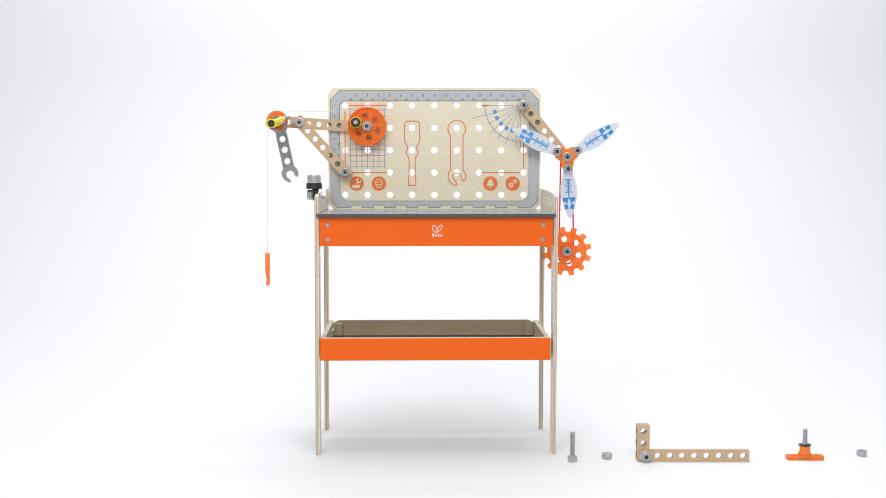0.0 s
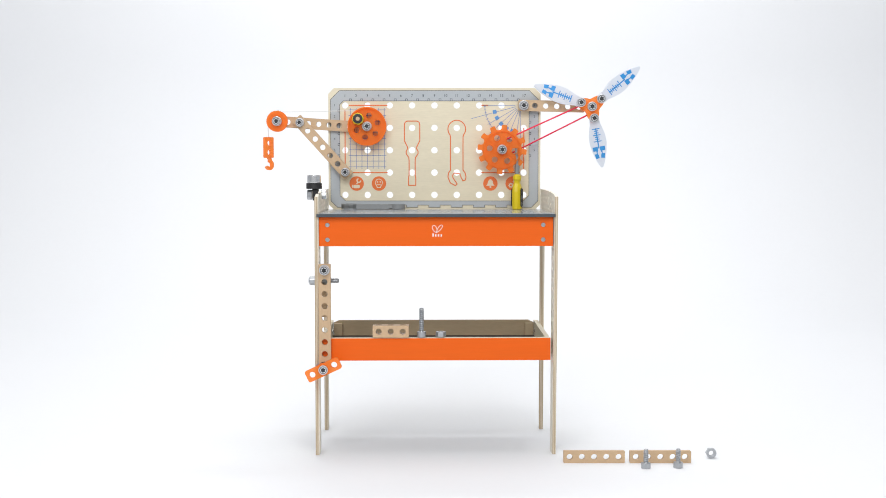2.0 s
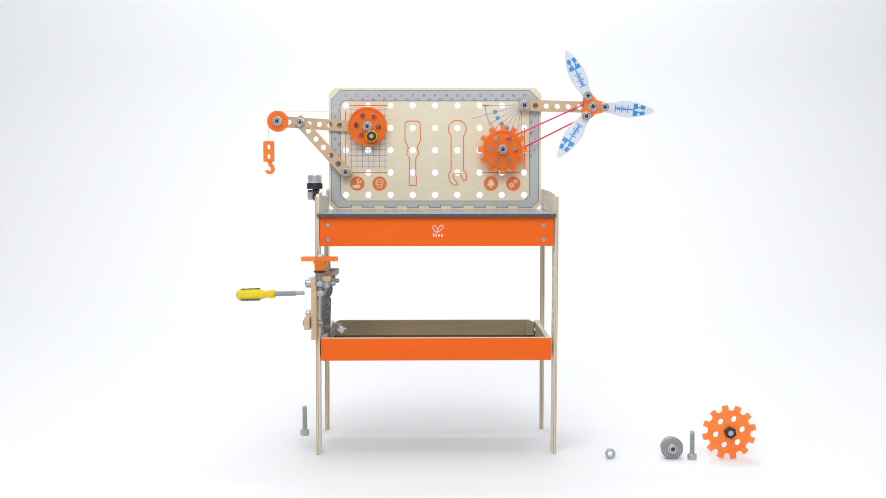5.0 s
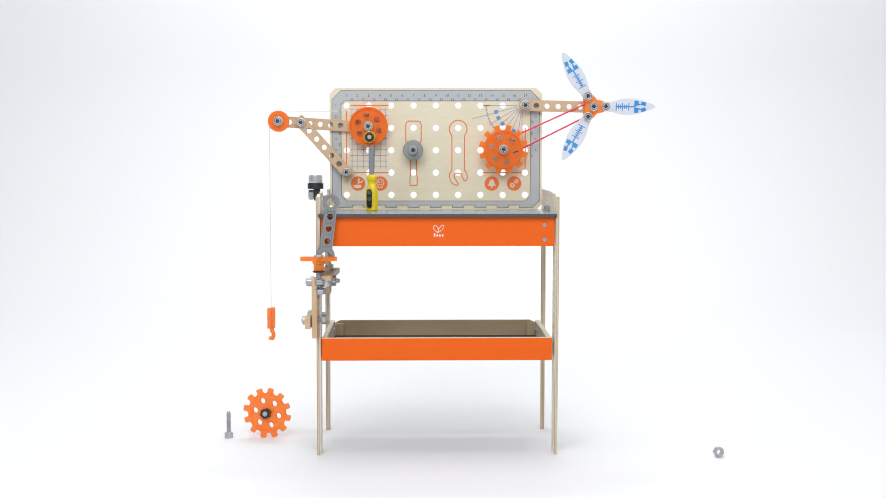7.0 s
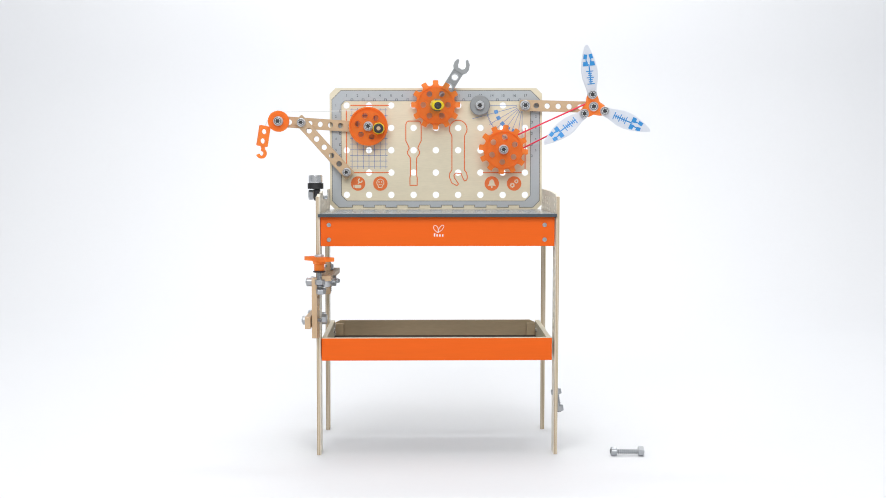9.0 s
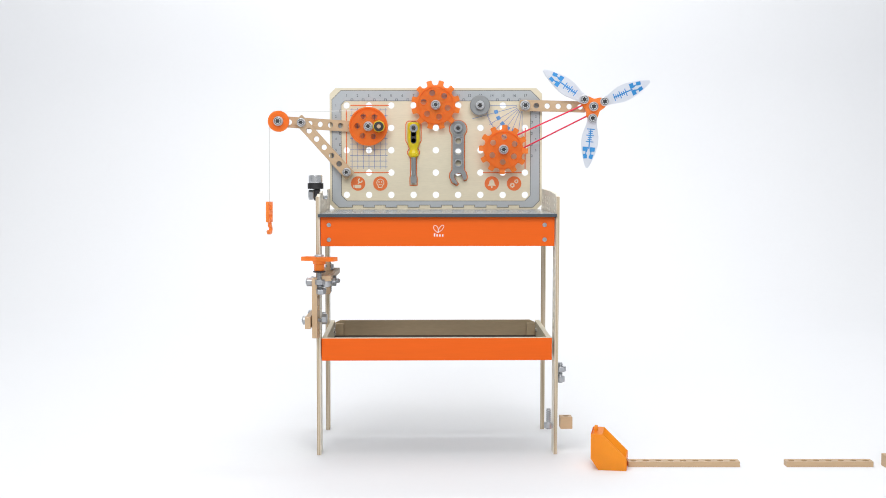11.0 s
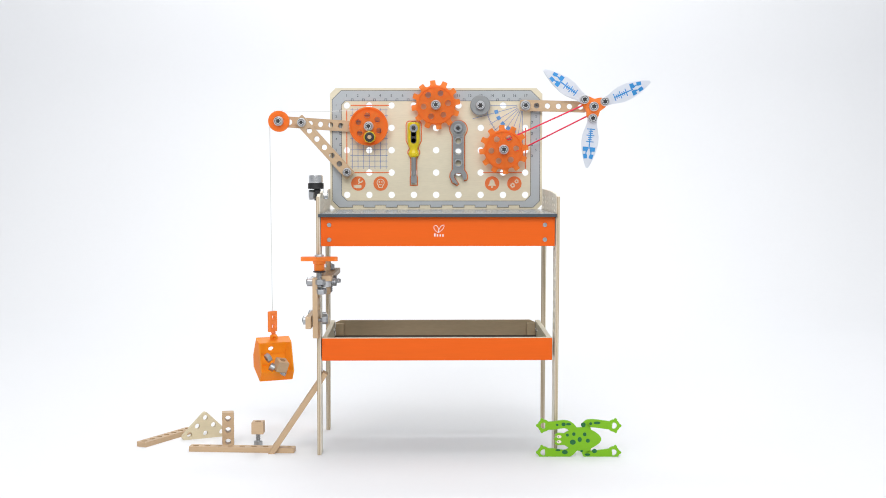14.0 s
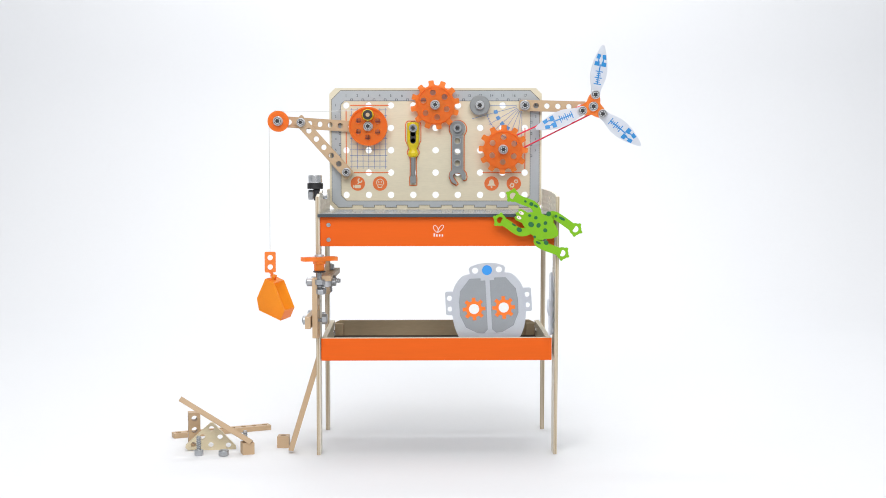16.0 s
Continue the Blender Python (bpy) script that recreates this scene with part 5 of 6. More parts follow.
    keyed(bolt_d, [
        (0, 1.3792, -0.0687, 0, 0, 0, 0), (1, 1.1977, -0.0687, 0, 0, 0, 0), (1.5, 0.804, -0.0837, 0, 0, 0, 0),
        (2, 0.4602, -0.1324, 0, 0, 0, 0), (2.5, 0.1288, -0.1654, 0, 0, 0, 0), (3, -0.2856, 0.05, 0.0437, 0, 14, 0),
        (3.5, -0.2864, 0, 0.1815, 0, 90, 0), (4, -0.2985, 0.14, 0.2717, 0, 90, 0), (6.3, -0.2956, 0.16, 0.2695, 0, 90, 0),
        (16, -0.2945, 0.16, 0.2695, 0, 90, 0),
    ])
    keyed(bolt_e, [
        (0, 1.4926, -0.0687, 0, 0, 0, 0), (2, 0.9709, -0.0687, 0, 0, 0, 0), (2.5, 0.5211, -0.0886, 0, 0, 0, 0),
        (3, 0.0862, -0.1034, 0, 0, 0, 0), (3.3, -0.1867, -0.0687, 0, 0, 0, 0), (3.5, -0.2765, 0.02, 0.0544, 0, 3, 0),
        (4, -0.2452, 0.12, 0.3322, 180, 0, 0), (6.3, -0.246, 0.12, 0.3807, 180, 0, 0), (16, -0.2437, 0.12, 0.3807, 180, 0, 0),
    ])
    keyed(bolt_f, [
        (0, 1.606, -0.0687, 0, 0, 0, 0), (3, 1.175, -0.0687, 0, 0, 0, 0), (3.5, 0.7349, -0.0886, 0, 0, 0, 0),
        (4, 0.1865, -0.0936, 0, 0, 0, 0), (4.2, 0.0213, -0.0837, 0, 0, 0, 0), (4.5, -0.1983, -0.0737, 0, 0, 0, 0),
        (4.7, -0.2798, -0.0535, 0, 0, 0, 0), (5, -0.2855, 0, 0.0373, 0, 0, 0), (5.6, -0.2821, 0, 0.2363, 0, 0, 0),
        (6.15, -0.2775, 0, 0.445, 0, 0, 0), (6.3, -0.2299, 0.0511, 0.494, 0, 0, 0), (6.5, -0.1855, 0.0868, 0.494, 0, 0, 0),
        (6.6, -0.0477, 0.0868, 0.494, 0, 0, 0), (6.8, -0.117, 0.15, 0.5587, -60, 0, 0), (7, -0.0689, 0.215, 0.6251, -90, 0, 0),
        (7.4, 0.0781, 0.24, 0.724, -90, 0, 0), (16, 0.0787, 0.24, 0.724, -90, 0, 0),
    ])
    keyed(bolt_g, [
        (0, 1.2707, -0.0586, 0, 0, 0, 0), (3.9, 1.1557, -0.0586, 0, 0, 0, 0), (4.4, 0.8936, -0.0586, 0, 0, 0, 0),
        (5, 0.5005, -0.0586, 0, 0, 0, 0), (5.6, 0.1871, -0.0586, 0, 0, 0, 0), (5.95, 0.0447, -0.0586, 0, 0, 0, 0),
        (6.3, -0.1001, -0.0586, 0, 0, 0, 0), (6.5, -0.1981, -0.0586, 0, 0, 0, 0), (7, -0.4691, 0.1492, 0, 0, 0, 0),
        (7.2, -0.4617, 0.1791, 0, 0, 0, 0), (7.35, -0.4144, 0.2, 0.0652, -60, 0, 90), (7.5, -0.3842, 0.237, 0.0903, -90, 0, 138),
        (7.7, -0.3867, 0.237, 0.2367, -90, 0, 150), (8, -0.3914, 0.237, 0.4262, -90, 0, -62), (8.3, -0.3927, 0.237, 0.568, -90, 0, 0),
        (8.5, -0.2715, 0.243, 0.6243, -90, 0, 0), (8.7, -0.0798, 0.245, 0.5755, -90, 0, 0), (8.8, -0.0358, 0.245, 0.6306, -90, 0, 0),
        (9, -0.0194, 0.247, 0.7256, -90, 0, 0), (16, -0.02, 0.247, 0.7256, -90, 0, 0),
    ])
    keyed(bolt_h, [
        (0, 1.7329, -0.0484, 0.0092, 0, 90, 0), (7.5, 1.179, -0.0787, 0.0092, 0, 90, 0), (8, 0.8118, -0.0787, 0.0092, 0, 90, 0),
        (8.5, 0.5664, -0.0535, 0.0092, 0, 90, 0), (8.7, 0.3805, -0.0535, 0.0092, 0, 90, 0), (9, 0.2383, 0.02, 0.084, 0, -10, 0),
        (9.2, 0.2399, 0.02, 0.2043, 0, -10, 0), (9.7, 0.1714, 0.1, 0.4995, -40, 0, 0), (10.4, 0.0307, 0.248, 0.6744, -90, 0, 0),
        (16, 0.0295, 0.248, 0.6744, -90, 0, 0),
    ])
    keyed(bolt_i, [
        (0, 1.8472, -0.0484, 0.0092, 0, 90, 0), (8, 0.9699, -0.0636, 0.0092, 0, 90, 0), (8.5, 0.6634, -0.0535, 0.0092, 0, 90, 0),
        (9, 0.3393, -0.0279, 0.0092, 0, 90, 0), (9.2, 0.2447, 0.0089, 0, 0, 0, 0), (9.8, 0.2413, 0.02, 0.3741, 0, 0, 0),
        (10.4, 0.0892, 0.15, 0.583, -60, 0, 0), (10.9, -0.0683, 0.246, 0.6744, -90, 0, 0), (16, -0.069, 0.246, 0.6744, -90, 0, 0),
    ])
    keyed(bolt_j, [
        (0, 1.2658, -0.0687, 0, 0, 0, 0), (9.5, 0.9794, -0.0687, 0, 0, 0, 0), (10.5, 0.2892, -0.0535, 0, 0, 0, 0),
        (11.3, 0.2348, 0.02, 0.2806, 0, 0, 0), (11.5, 0.2356, 0.02, 0.3554, 0, 12, 0), (11.8, 0.2028, 0.04, 0.4838, 0, 0, 0),
        (12, 0.1285, 0.0511, 0.494, 0, 0, 0), (12.5, -0.139, 0.0511, 0.494, 0, 0, 0), (12.8, -0.2843, 0, 0.4104, 0, 60, 0),
        (13, -0.301, -0.02, 0.1602, 0, 90, 0), (13.3, -0.3019, -0.02, 0.0823, 0, 90, 0), (13.5, -0.3138, -0.02, 0.0648, 0, 95, 0),
        (14, -0.3934, 0.0633, 0, 0, 0, 0), (14.5, -0.3399, 0.05, 0.0688, 0, 50, 0), (15, -0.3825, 0.1912, 0, 0, 0, 0),
        (15.5, -0.3392, 0.0468, 0, 0, 0, 0), (16, -0.501, -0.0227, 0, 0, 0, 0),
    ])
    keyed(bolt_k, [
        (0, 1.3338, -0.0687, 0, 0, 0, 0), (9.5, 1.0588, -0.0687, 0, 0, 0, 0), (10.8, 0.2436, -0.0535, 0, 0, 0, 0),
        (11.3, 0.1995, -0.02, 0.2158, 0, 0, 0), (11.5, 0.1793, -0.011, 0.2412, 0, 0, 0), (12, -0.0167, -0.011, 0.2412, 0, 0, 0),
        (12.5, -0.162, -0.011, 0.2412, 0, 0, 0), (12.8, -0.2901, 0.05, 0.3481, 0, 30, 0), (13, -0.3877, 0.24, 0.4764, 0, 40, 0),
        (13.5, -0.3874, 0.225, 0.3453, 0, 120, 0), (14, -0.389, 0.225, 0.1457, 0, 120, 0), (14.5, -0.3304, 0.05, 0.0688, 0, 120, 0),
        (15, -0.4309, 0, 0.0443, 0, 38, 0), (15.5, -0.4977, 0, 0.0808, 0, 32, 0), (16, -0.4129, 0.02, 0.0023, 0, 0, 0),
    ])
    keyed(nut_a, [
        (0, 0.3308, -0.0535, 0.006, 0, 0, 0), (0.5, -0.0674, -0.0484, 0.006, 0, 0, 0), (0.9, -0.2124, -0.01, 0.2144, 60, 0, 0),
        (1, -0.24, -0.034, 0.25, 90, 0, 0), (1.5, -0.2419, 0.006, 0.3554, 0, 90, 0), (3.7, -0.243, 0.006, 0.3554, 0, 90, 0),
        (4, -0.228, 0.006, 0.3554, 0, 90, 0), (16, -0.2268, 0.006, 0.3554, 0, 90, 0),
    ])
    keyed(nut_b, [
        (0, 0.8537, -0.0279, 0.006, 0, 0, 0), (0.5, 0.4404, -0.033, 0.006, 0, 0, 0), (1, -0.0034, -0.033, 0.006, 0, 0, 0),
        (1.5, -0.2438, -0.022, 0.1767, 90, 0, 0), (3.7, -0.2506, -0.022, 0.1918, 90, 0, 0), (4, -0.2463, -0.046, 0.3395, 0, 0, 0),
        (6.3, -0.2506, -0.046, 0.3565, 0, 0, 0), (16, -0.2496, -0.046, 0.3565, 0, 0, 0),
    ])
    keyed(nut_c, [
        (0, 1.1822, -0.0017, 0.0108, 90, 0, 0), (0.5, 0.7445, -0.0433, 0.0108, 90, 0, 20), (1, 0.3596, -0.0433, 0.0108, 90, 0, 15),
        (1.3, 0.2526, 0.02, 0.1277, 60, 0, 0), (1.5, 0.237, 0.02, 0.2031, 0, 60, 0), (2, -0.0046, -0.011, 0.247, 0, 0, 0),
        (2.5, -0.2487, -0.015, 0.2394, 90, 0, 0), (4, -0.2464, -0.046, 0.3201, 0, 0, 0), (6.3, -0.2485, -0.046, 0.3383, 8, 0, 0),
        (16, -0.2474, -0.046, 0.3383, 8, 0, 0),
    ])
    keyed(nut_d, [
        (0, 1.5073, -0.0433, 0.0108, 90, 0, 0), (1.5, 0.9785, -0.0484, 0.0108, 90, 0, 0), (2, 0.5418, -0.0484, 0.0108, 90, 0, 0),
        (2.2, 0.6987, -0.0687, 0.0108, 90, 0, 0), (2.5, 0.9653, -0.0837, 0.0108, 90, 0, 0), (3, 0.5942, -0.0936, 0.0108, 90, 0, 10),
        (3.5, 0.2904, -0.0787, 0.0108, 90, 0, 0), (3.8, 0.1323, -0.02, 0.181, 60, 0, 0), (4, -0.0277, -0.011, 0.247, 0, 0, 0),
        (4.2, -0.1811, -0.011, 0.247, 0, 0, 0), (6.3, -0.2435, -0.03, 0.2805, 0, 90, 0), (16, -0.2424, -0.03, 0.2805, 0, 90, 0),
    ])
    keyed(nut_e, [
        (0, 1.6218, -0.0433, 0.0108, 90, 0, 0), (3.5, 1.0882, -0.0837, 0.0108, 90, 0, 0), (4, 0.6606, -0.0886, 0.0108, 90, 0, 0),
        (4.2, 0.4842, -0.0687, 0.0108, 90, 0, 0), (5, 0.3361, -0.0535, 0.0108, 90, 0, 0), (6.3, 0.2365, -0.0122, 0.0108, 90, 0, 0),
        (6.5, 0.2432, 0.03, 0.0928, 60, 0, 30), (6.8, 0.2379, 0.03, 0.3499, 0, 0, 0), (7, 0.2223, 0.1234, 0.5, 0, 0, 0),
        (7.5, 0.0172, 0.25, 0.5, 0, 0, 0), (7.8, 0.0414, 0.2, 0.6446, 60, 0, 0), (8, 0.0813, 0.264, 0.7251, 90, 0, 0),
        (16, 0.0794, 0.264, 0.7251, 90, 0, 0),
    ])
    keyed(nut_f, [
        (0, 1.7363, -0.0433, 0.0108, 90, 0, 0), (6.5, 0.9743, -0.0535, 0.0108, 90, 0, 0), (7, 0.556, -0.0382, 0.0108, 90, 0, 12),
        (7.5, 0.2465, -0.0227, 0.0108, 90, 0, -8), (8, 0.2352, 0.02, 0.4253, 0, 10, 0), (8.5, 0.1191, 0.1611, 0.5, 0, 0, 0),
        (8.8, 0.0167, 0.2, 0.6323, 60, 0, 0), (9, -0.0195, 0.262, 0.7263, 90, 0, 0), (16, -0.0202, 0.262, 0.7263, 90, 0, 0),
    ])
    keyed(bucket, [
        (0, 1.2417, -0.118, 0.07, 0, 0, 80), (9.8, 1.0164, -0.118, 0.07, 0, 0, 80), (11.3, 0.0574, -0.1131, 0.07, 0, 0, 80),
        (11.5, -0.0819, -0.1131, 0.07, 0, 0, 80), (11.8, -0.2753, 0.12, 0.0614, 20, 0, 30), (12, -0.3964, 0.243, 0.0854, 30, 0, -3),
        (12.5, -0.3817, 0.243, 0.3374, 28, 6, -62), (13, -0.3849, 0.243, 0.5554, 28, 0, -178), (13.25, -0.3843, 0.243, 0.514, 28, 0, -260),
        (13.5, -0.3842, 0.243, 0.412, 30, 0, -328), (14, -0.3834, 0.243, 0.2041, 30, 0, -335), (14.5, -0.3996, 0.243, 0.0854, 32, 0, -368),
        (15, -0.3835, 0.243, 0.4221, 28, 0, -350), (15.5, -0.3809, 0.243, 0.5492, 30, 0, -330), (16, -0.381, 0.243, 0.3387, 24, 0, -280),
    ])
    keyed(stick_a, [
        (0, 1.3529, -0.118, 0.0053, 90, 0, 0), (9.8, 1.2389, -0.118, 0.0053, 90, 0, 0), (11.3, 0.3004, -0.1131, 0.0053, 90, 0, 0),
        (11.5, 0.2049, -0.1083, 0.0053, 90, 0, 0), (12, -0.311, -0.0433, 0.0053, 90, 0, -10), (12.5, -0.3248, 0, 0.0855, 95, -56.5, 0),
        (13, -0.2828, 0, 0.1054, 95, -79, 0), (13.5, -0.2892, 0, 0.1054, 95, -75, 0), (14, -0.3057, 0, 0.0761, 95, -56, 0),
        (14.3, -0.2713, 0.03, 0.1082, 86, -88, 0), (14.5, -0.2654, 0.03, 0.1142, 86, -90, 0), (14.8, -0.2709, 0.03, 0.1142, 70, -84, 0),
        (15, -0.2777, 0.04, 0.1052, 58, -78, 0), (15.5, -0.2767, 0, 0.1054, 80, -78, 0), (16, -0.2834, 0, 0.1113, 95, -73, 0),
    ])
    keyed(stick_b, [
        (0, 1.4642, -0.118, 0.0053, 90, 0, 0), (9.8, 1.4058, -0.118, 0.0053, 90, 0, 0), (11.3, 0.5613, -0.1131, 0.0053, 90, 0, 0),
        (11.5, 0.4596, -0.1083, 0.0053, 90, 0, 0), (12, 0.2474, -0.02, 0.0834, 60, 82, 0), (12.3, 0.2276, -0.03, 0.171, 30, 70, 0),
        (12.5, 0.1646, -0.04, 0.2794, 12, 59, 0), (12.8, -0.031, 0.03, 0.2441, 30, 20, 0), (13, -0.1641, 0.1, 0.2231, 90, 0, 10),
        (13.3, -0.235, 0.08, 0.2017, 60, 80, 0), (13.5, -0.2697, 0.02, 0.1984, 80, 90, 0), (13.8, -0.4351, 0.05, 0.0269, 90, 0, 30),
        (14, -0.6012, 0.1316, 0.0053, 90, 0, 64), (14.5, -0.5941, 0.1851, 0.0053, 90, 0, 60), (15, -0.4581, -0.01, 0.0605, 76, 31, 0),
        (15.5, -0.4647, -0.01, 0.0628, 76, 31, 0), (16, -0.4679, -0.01, 0.0686, 74, 32, 0),
    ])
    keyed(stick_c, [
        (0, 1.5754, -0.118, 0.0053, 90, 0, 0), (9.8, 1.517, -0.118, 0.0053, 90, 0, 0), (11.5, 1.0406, -0.1131, 0.0053, 90, 0, 0),
        (12, 0.6637, -0.118, 0.0053, 90, 0, 0), (12.5, 0.357, -0.1228, 0.0053, 90, 0, 0), (13, -0.0184, -0.1083, 0.0053, 90, 0, 0),
        (13.5, -0.4089, -0.0433, 0.0053, 90, 0, -18), (14, -0.4191, 0.0143, 0.0053, 90, 0, -4), (14.5, -0.4471, 0.0857, 0.0053, 90, 0, -26),
        (14.8, -0.317, 0.06, 0.0729, 60, -60, 0), (15, -0.2801, 0.075, 0.099, 40, -78, 0), (15.3, -0.3046, 0.06, 0.0909, 80, -60, 0),
        (15.5, -0.3339, 0.03, 0.1035, 70, -40, 0), (15.7, -0.4091, 0.12, 0.0053, 90, 0, 10), (16, -0.4916, 0.1973, 0.0053, 90, 0, 26),
    ])
    keyed(cube, [
        (0, 1.6835, -0.1228, 0, 0, 0, 0), (9.8, 1.5697, -0.1228, 0, 0, 0, 0), (11.3, 0.6746, -0.1228, 0, 0, 0, 10),
        (11.5, 0.5669, -0.1228, 0, 0, 0, 20), (12, 0.2547, -0.1131, 0, 0, 0, 15), (12.5, 0.0295, -0.118, 0, 0, 0, 0),
        (13, -0.2528, -0.0985, 0, 0, 0, 0), (13.5, -0.4606, 0.0523, 0, 0, 0, 20), (14, -0.3821, -0.012, 0.0433, 0, 0, 0),
        (14.5, -0.3393, 0.1791, 0, 0, 0, 0), (15, -0.3597, 0.2281, 0, 0, 0, 0), (15.5, -0.3645, 0.1316, 0, 0, 0, 20),
        (16, -0.4041, -0.0069, 0, 0, 0, 20),
    ])
    keyed(cube_b, [
        (0, 1.3059, -0.1228, 0, 0, 0, 0), (9.8, 1.0589, -0.1228, 0, 0, 0, 0), (10.6, 0.2746, -0.0837, 0, 0, 0, 0),
        (11.3, 0.244, 0.01, 0.1553, 0, 0, 10), (11.5, 0.2388, 0.01, 0.2513, 0, 0, 20), (11.8, 0.2287, 0, 0.445, 0, 20, 20),
        (12, 0.2228, 0, 0.4819, 0, 25, 25), (12.5, -0.0463, 0.0511, 0.494, 0, 0, 0), (12.8, -0.0645, -0.03, 0.3551, 0, 0, 0),
        (13, -0.079, -0.011, 0.2331, 0, 0, 10), (13.25, -0.2717, 0.1, 0.3677, 0, 0, 30), (13.5, -0.3723, 0.225, 0.3428, 20, 10, 30),
        (14, -0.3677, 0.225, 0.1368, 20, 10, 30), (14.3, -0.3283, 0.1, 0.047, 0, 0, 0), (14.5, -0.3252, 0.045, 0.053, 0, 0, 0),
        (15, -0.3376, 0.055, 0.0594, 0, 0, 0), (15.5, -0.3441, 0.1851, 0, 0, 0, 15), (16, -0.3379, 0.0578, 0, 0, 0, 0),
    ])
    keyed(block_b, [
        (0, 1.7945, -0.1228, 0, 0, 0, 0), (9.8, 1.6252, -0.1228, 0, 0, 0, 0), (11.3, 0.7131, -0.1083, 0, 0, 0, 30),
        (11.5, 0.6281, -0.1131, 0, 0, 0, 38), (12, 0.316, -0.1131, 0, 0, 0, 35), (12.5, 0.092, -0.1131, 0, 0, 0, 30),
        (13, -0.1964, -0.1034, 0, 0, 0, 15), (13.5, -0.3498, 0.0304, 0, 0, 0, 35), (14, -0.4566, 0.0633, 0, 0, 0, 10),
        (14.5, -0.5253, 0.1374, 0, 0, 0, 10), (15, -0.5311, 0.0633, 0, 0, 0, 0), (16, -0.5269, 0.0633, 0, 0, 0, 15),
    ])
    keyed(triangle, [
        (0, 1.9202, -0.1034, 0, 0, 0, 0), (9.8, 1.6936, -0.1034, 0, 0, 0, 0), (11.3, 0.8599, -0.1034, 0, 0, 0, 0),
        (11.5, 0.7634, -0.1083, 0, 0, 0, 5), (12, 0.4342, -0.0936, 0, 0, 0, -8), (12.5, 0.1806, -0.0886, 0, 0, 0, 5),
        (13, -0.1087, -0.0586, 0, 0, 0, -8), (13.5, -0.3782, -0.0017, 0, 0, 0, -35), (14, -0.5214, 0.1492, 0, 0, 0, 28),
        (14.5, -0.4693, 0.1912, 0, 0, 0, -10), (15, -0.3204, 0.0359, 0, 0, 2, -5), (15.5, -0.4528, 0.025, 0, 0, 2, -3),
        (16, -0.4864, 0.0304, 0, 0, 3, 10),
    ])
    keyed(nut_g, [
        (0, 1.2998, -0.0687, 0.006, 0, 0, 0), (9.5, 1.0248, -0.0687, 0.006, 0, 0, 0), (10.5, 0.312, -0.0535, 0.006, 0, 0, 0),
        (11.3, 0.2347, 0.02, 0.3133, 0, 0, 0), (11.5, 0.2401, 0.02, 0.3846, 0, 12, 0), (11.8, 0.2026, 0.04, 0.5166, 0, 0, 0),
        (12, 0.1307, 0.1, 0.5234, 0, 0, 0), (12.5, -0.1415, 0.1, 0.5246, 0, 0, 0), (12.8, -0.2497, 0, 0.4104, 0, 60, 0),
        (13, -0.2803, -0.02, 0.1602, 0, 90, 0), (13.3, -0.2847, -0.02, 0.0799, 0, 90, 0), (13.5, -0.3884, 0.225, 0.3704, 0, 60, 30),
        (14, -0.3939, 0.225, 0.1635, 0, 60, 30), (14.5, -0.3398, 0.05, 0.0819, 30, 40, 0), (15, -0.411, 0.2157, 0.006, 0, 0, 0),
        (15.5, -0.3634, 0.0689, 0.006, 0, 0, 0), (16, -0.4493, -0.0279, 0.006, 0, 0, 20),
    ])
    keyed(frog, [
        (0, 1.2707, -0.0586, 0.036, 0, 0, 0), (12.9, 1.0629, -0.0586, 0.036, 0, 0, 0), (13.3, 0.8212, -0.0586, 0.036, 0, 0, 0),
        (13.5, 0.764, -0.0586, 0.036, 0, 0, 0), (14, 0.2702, -0.033, 0.036, 0, 0, 0), (14.2, 0.2168, -0.03, 0.1572, 0, 86, 0),
        (14.3, 0.2119, -0.03, 0.2114, 0, 50, 0), (14.4, 0.1809, -0.03, 0.2334, 0, 20, 0), (14.5, 0.1328, -0.03, 0.231, 0, -3, 0),
        (14.6, -0.0159, -0.03, 0.2322, 0, 12, 0), (14.8, -0.129, -0.03, 0.2426, 0, 25, 0), (14.9, -0.2022, -0.03, 0.2287, 0, 120, 0),
        (15, -0.2583, -0.03, 0.2184, 0, 212, 0), (15.1, -0.2873, 0, 0.2945, 0, 250, 65), (15.2, -0.2848, 0, 0.3061, 0, 265, 72),
        (15.3, -0.2763, 0, 0.371, 0, 285, 55), (15.4, -0.2493, -0.035, 0.4525, 0, 303, 0), (15.5, -0.224, -0.035, 0.4855, 0, 322, 0),
        (15.6, -0.1002, -0.035, 0.4923, 0, 368, 0), (15.7, -0.0467, -0.035, 0.4878, 0, 372, 0), (15.8, 0.0158, -0.035, 0.4878, 0, 375, 0),
        (15.9, 0.0567, -0.035, 0.4855, 0, 380, 0), (16, 0.1863, -0.035, 0.473, 0, 388, 0),
    ])
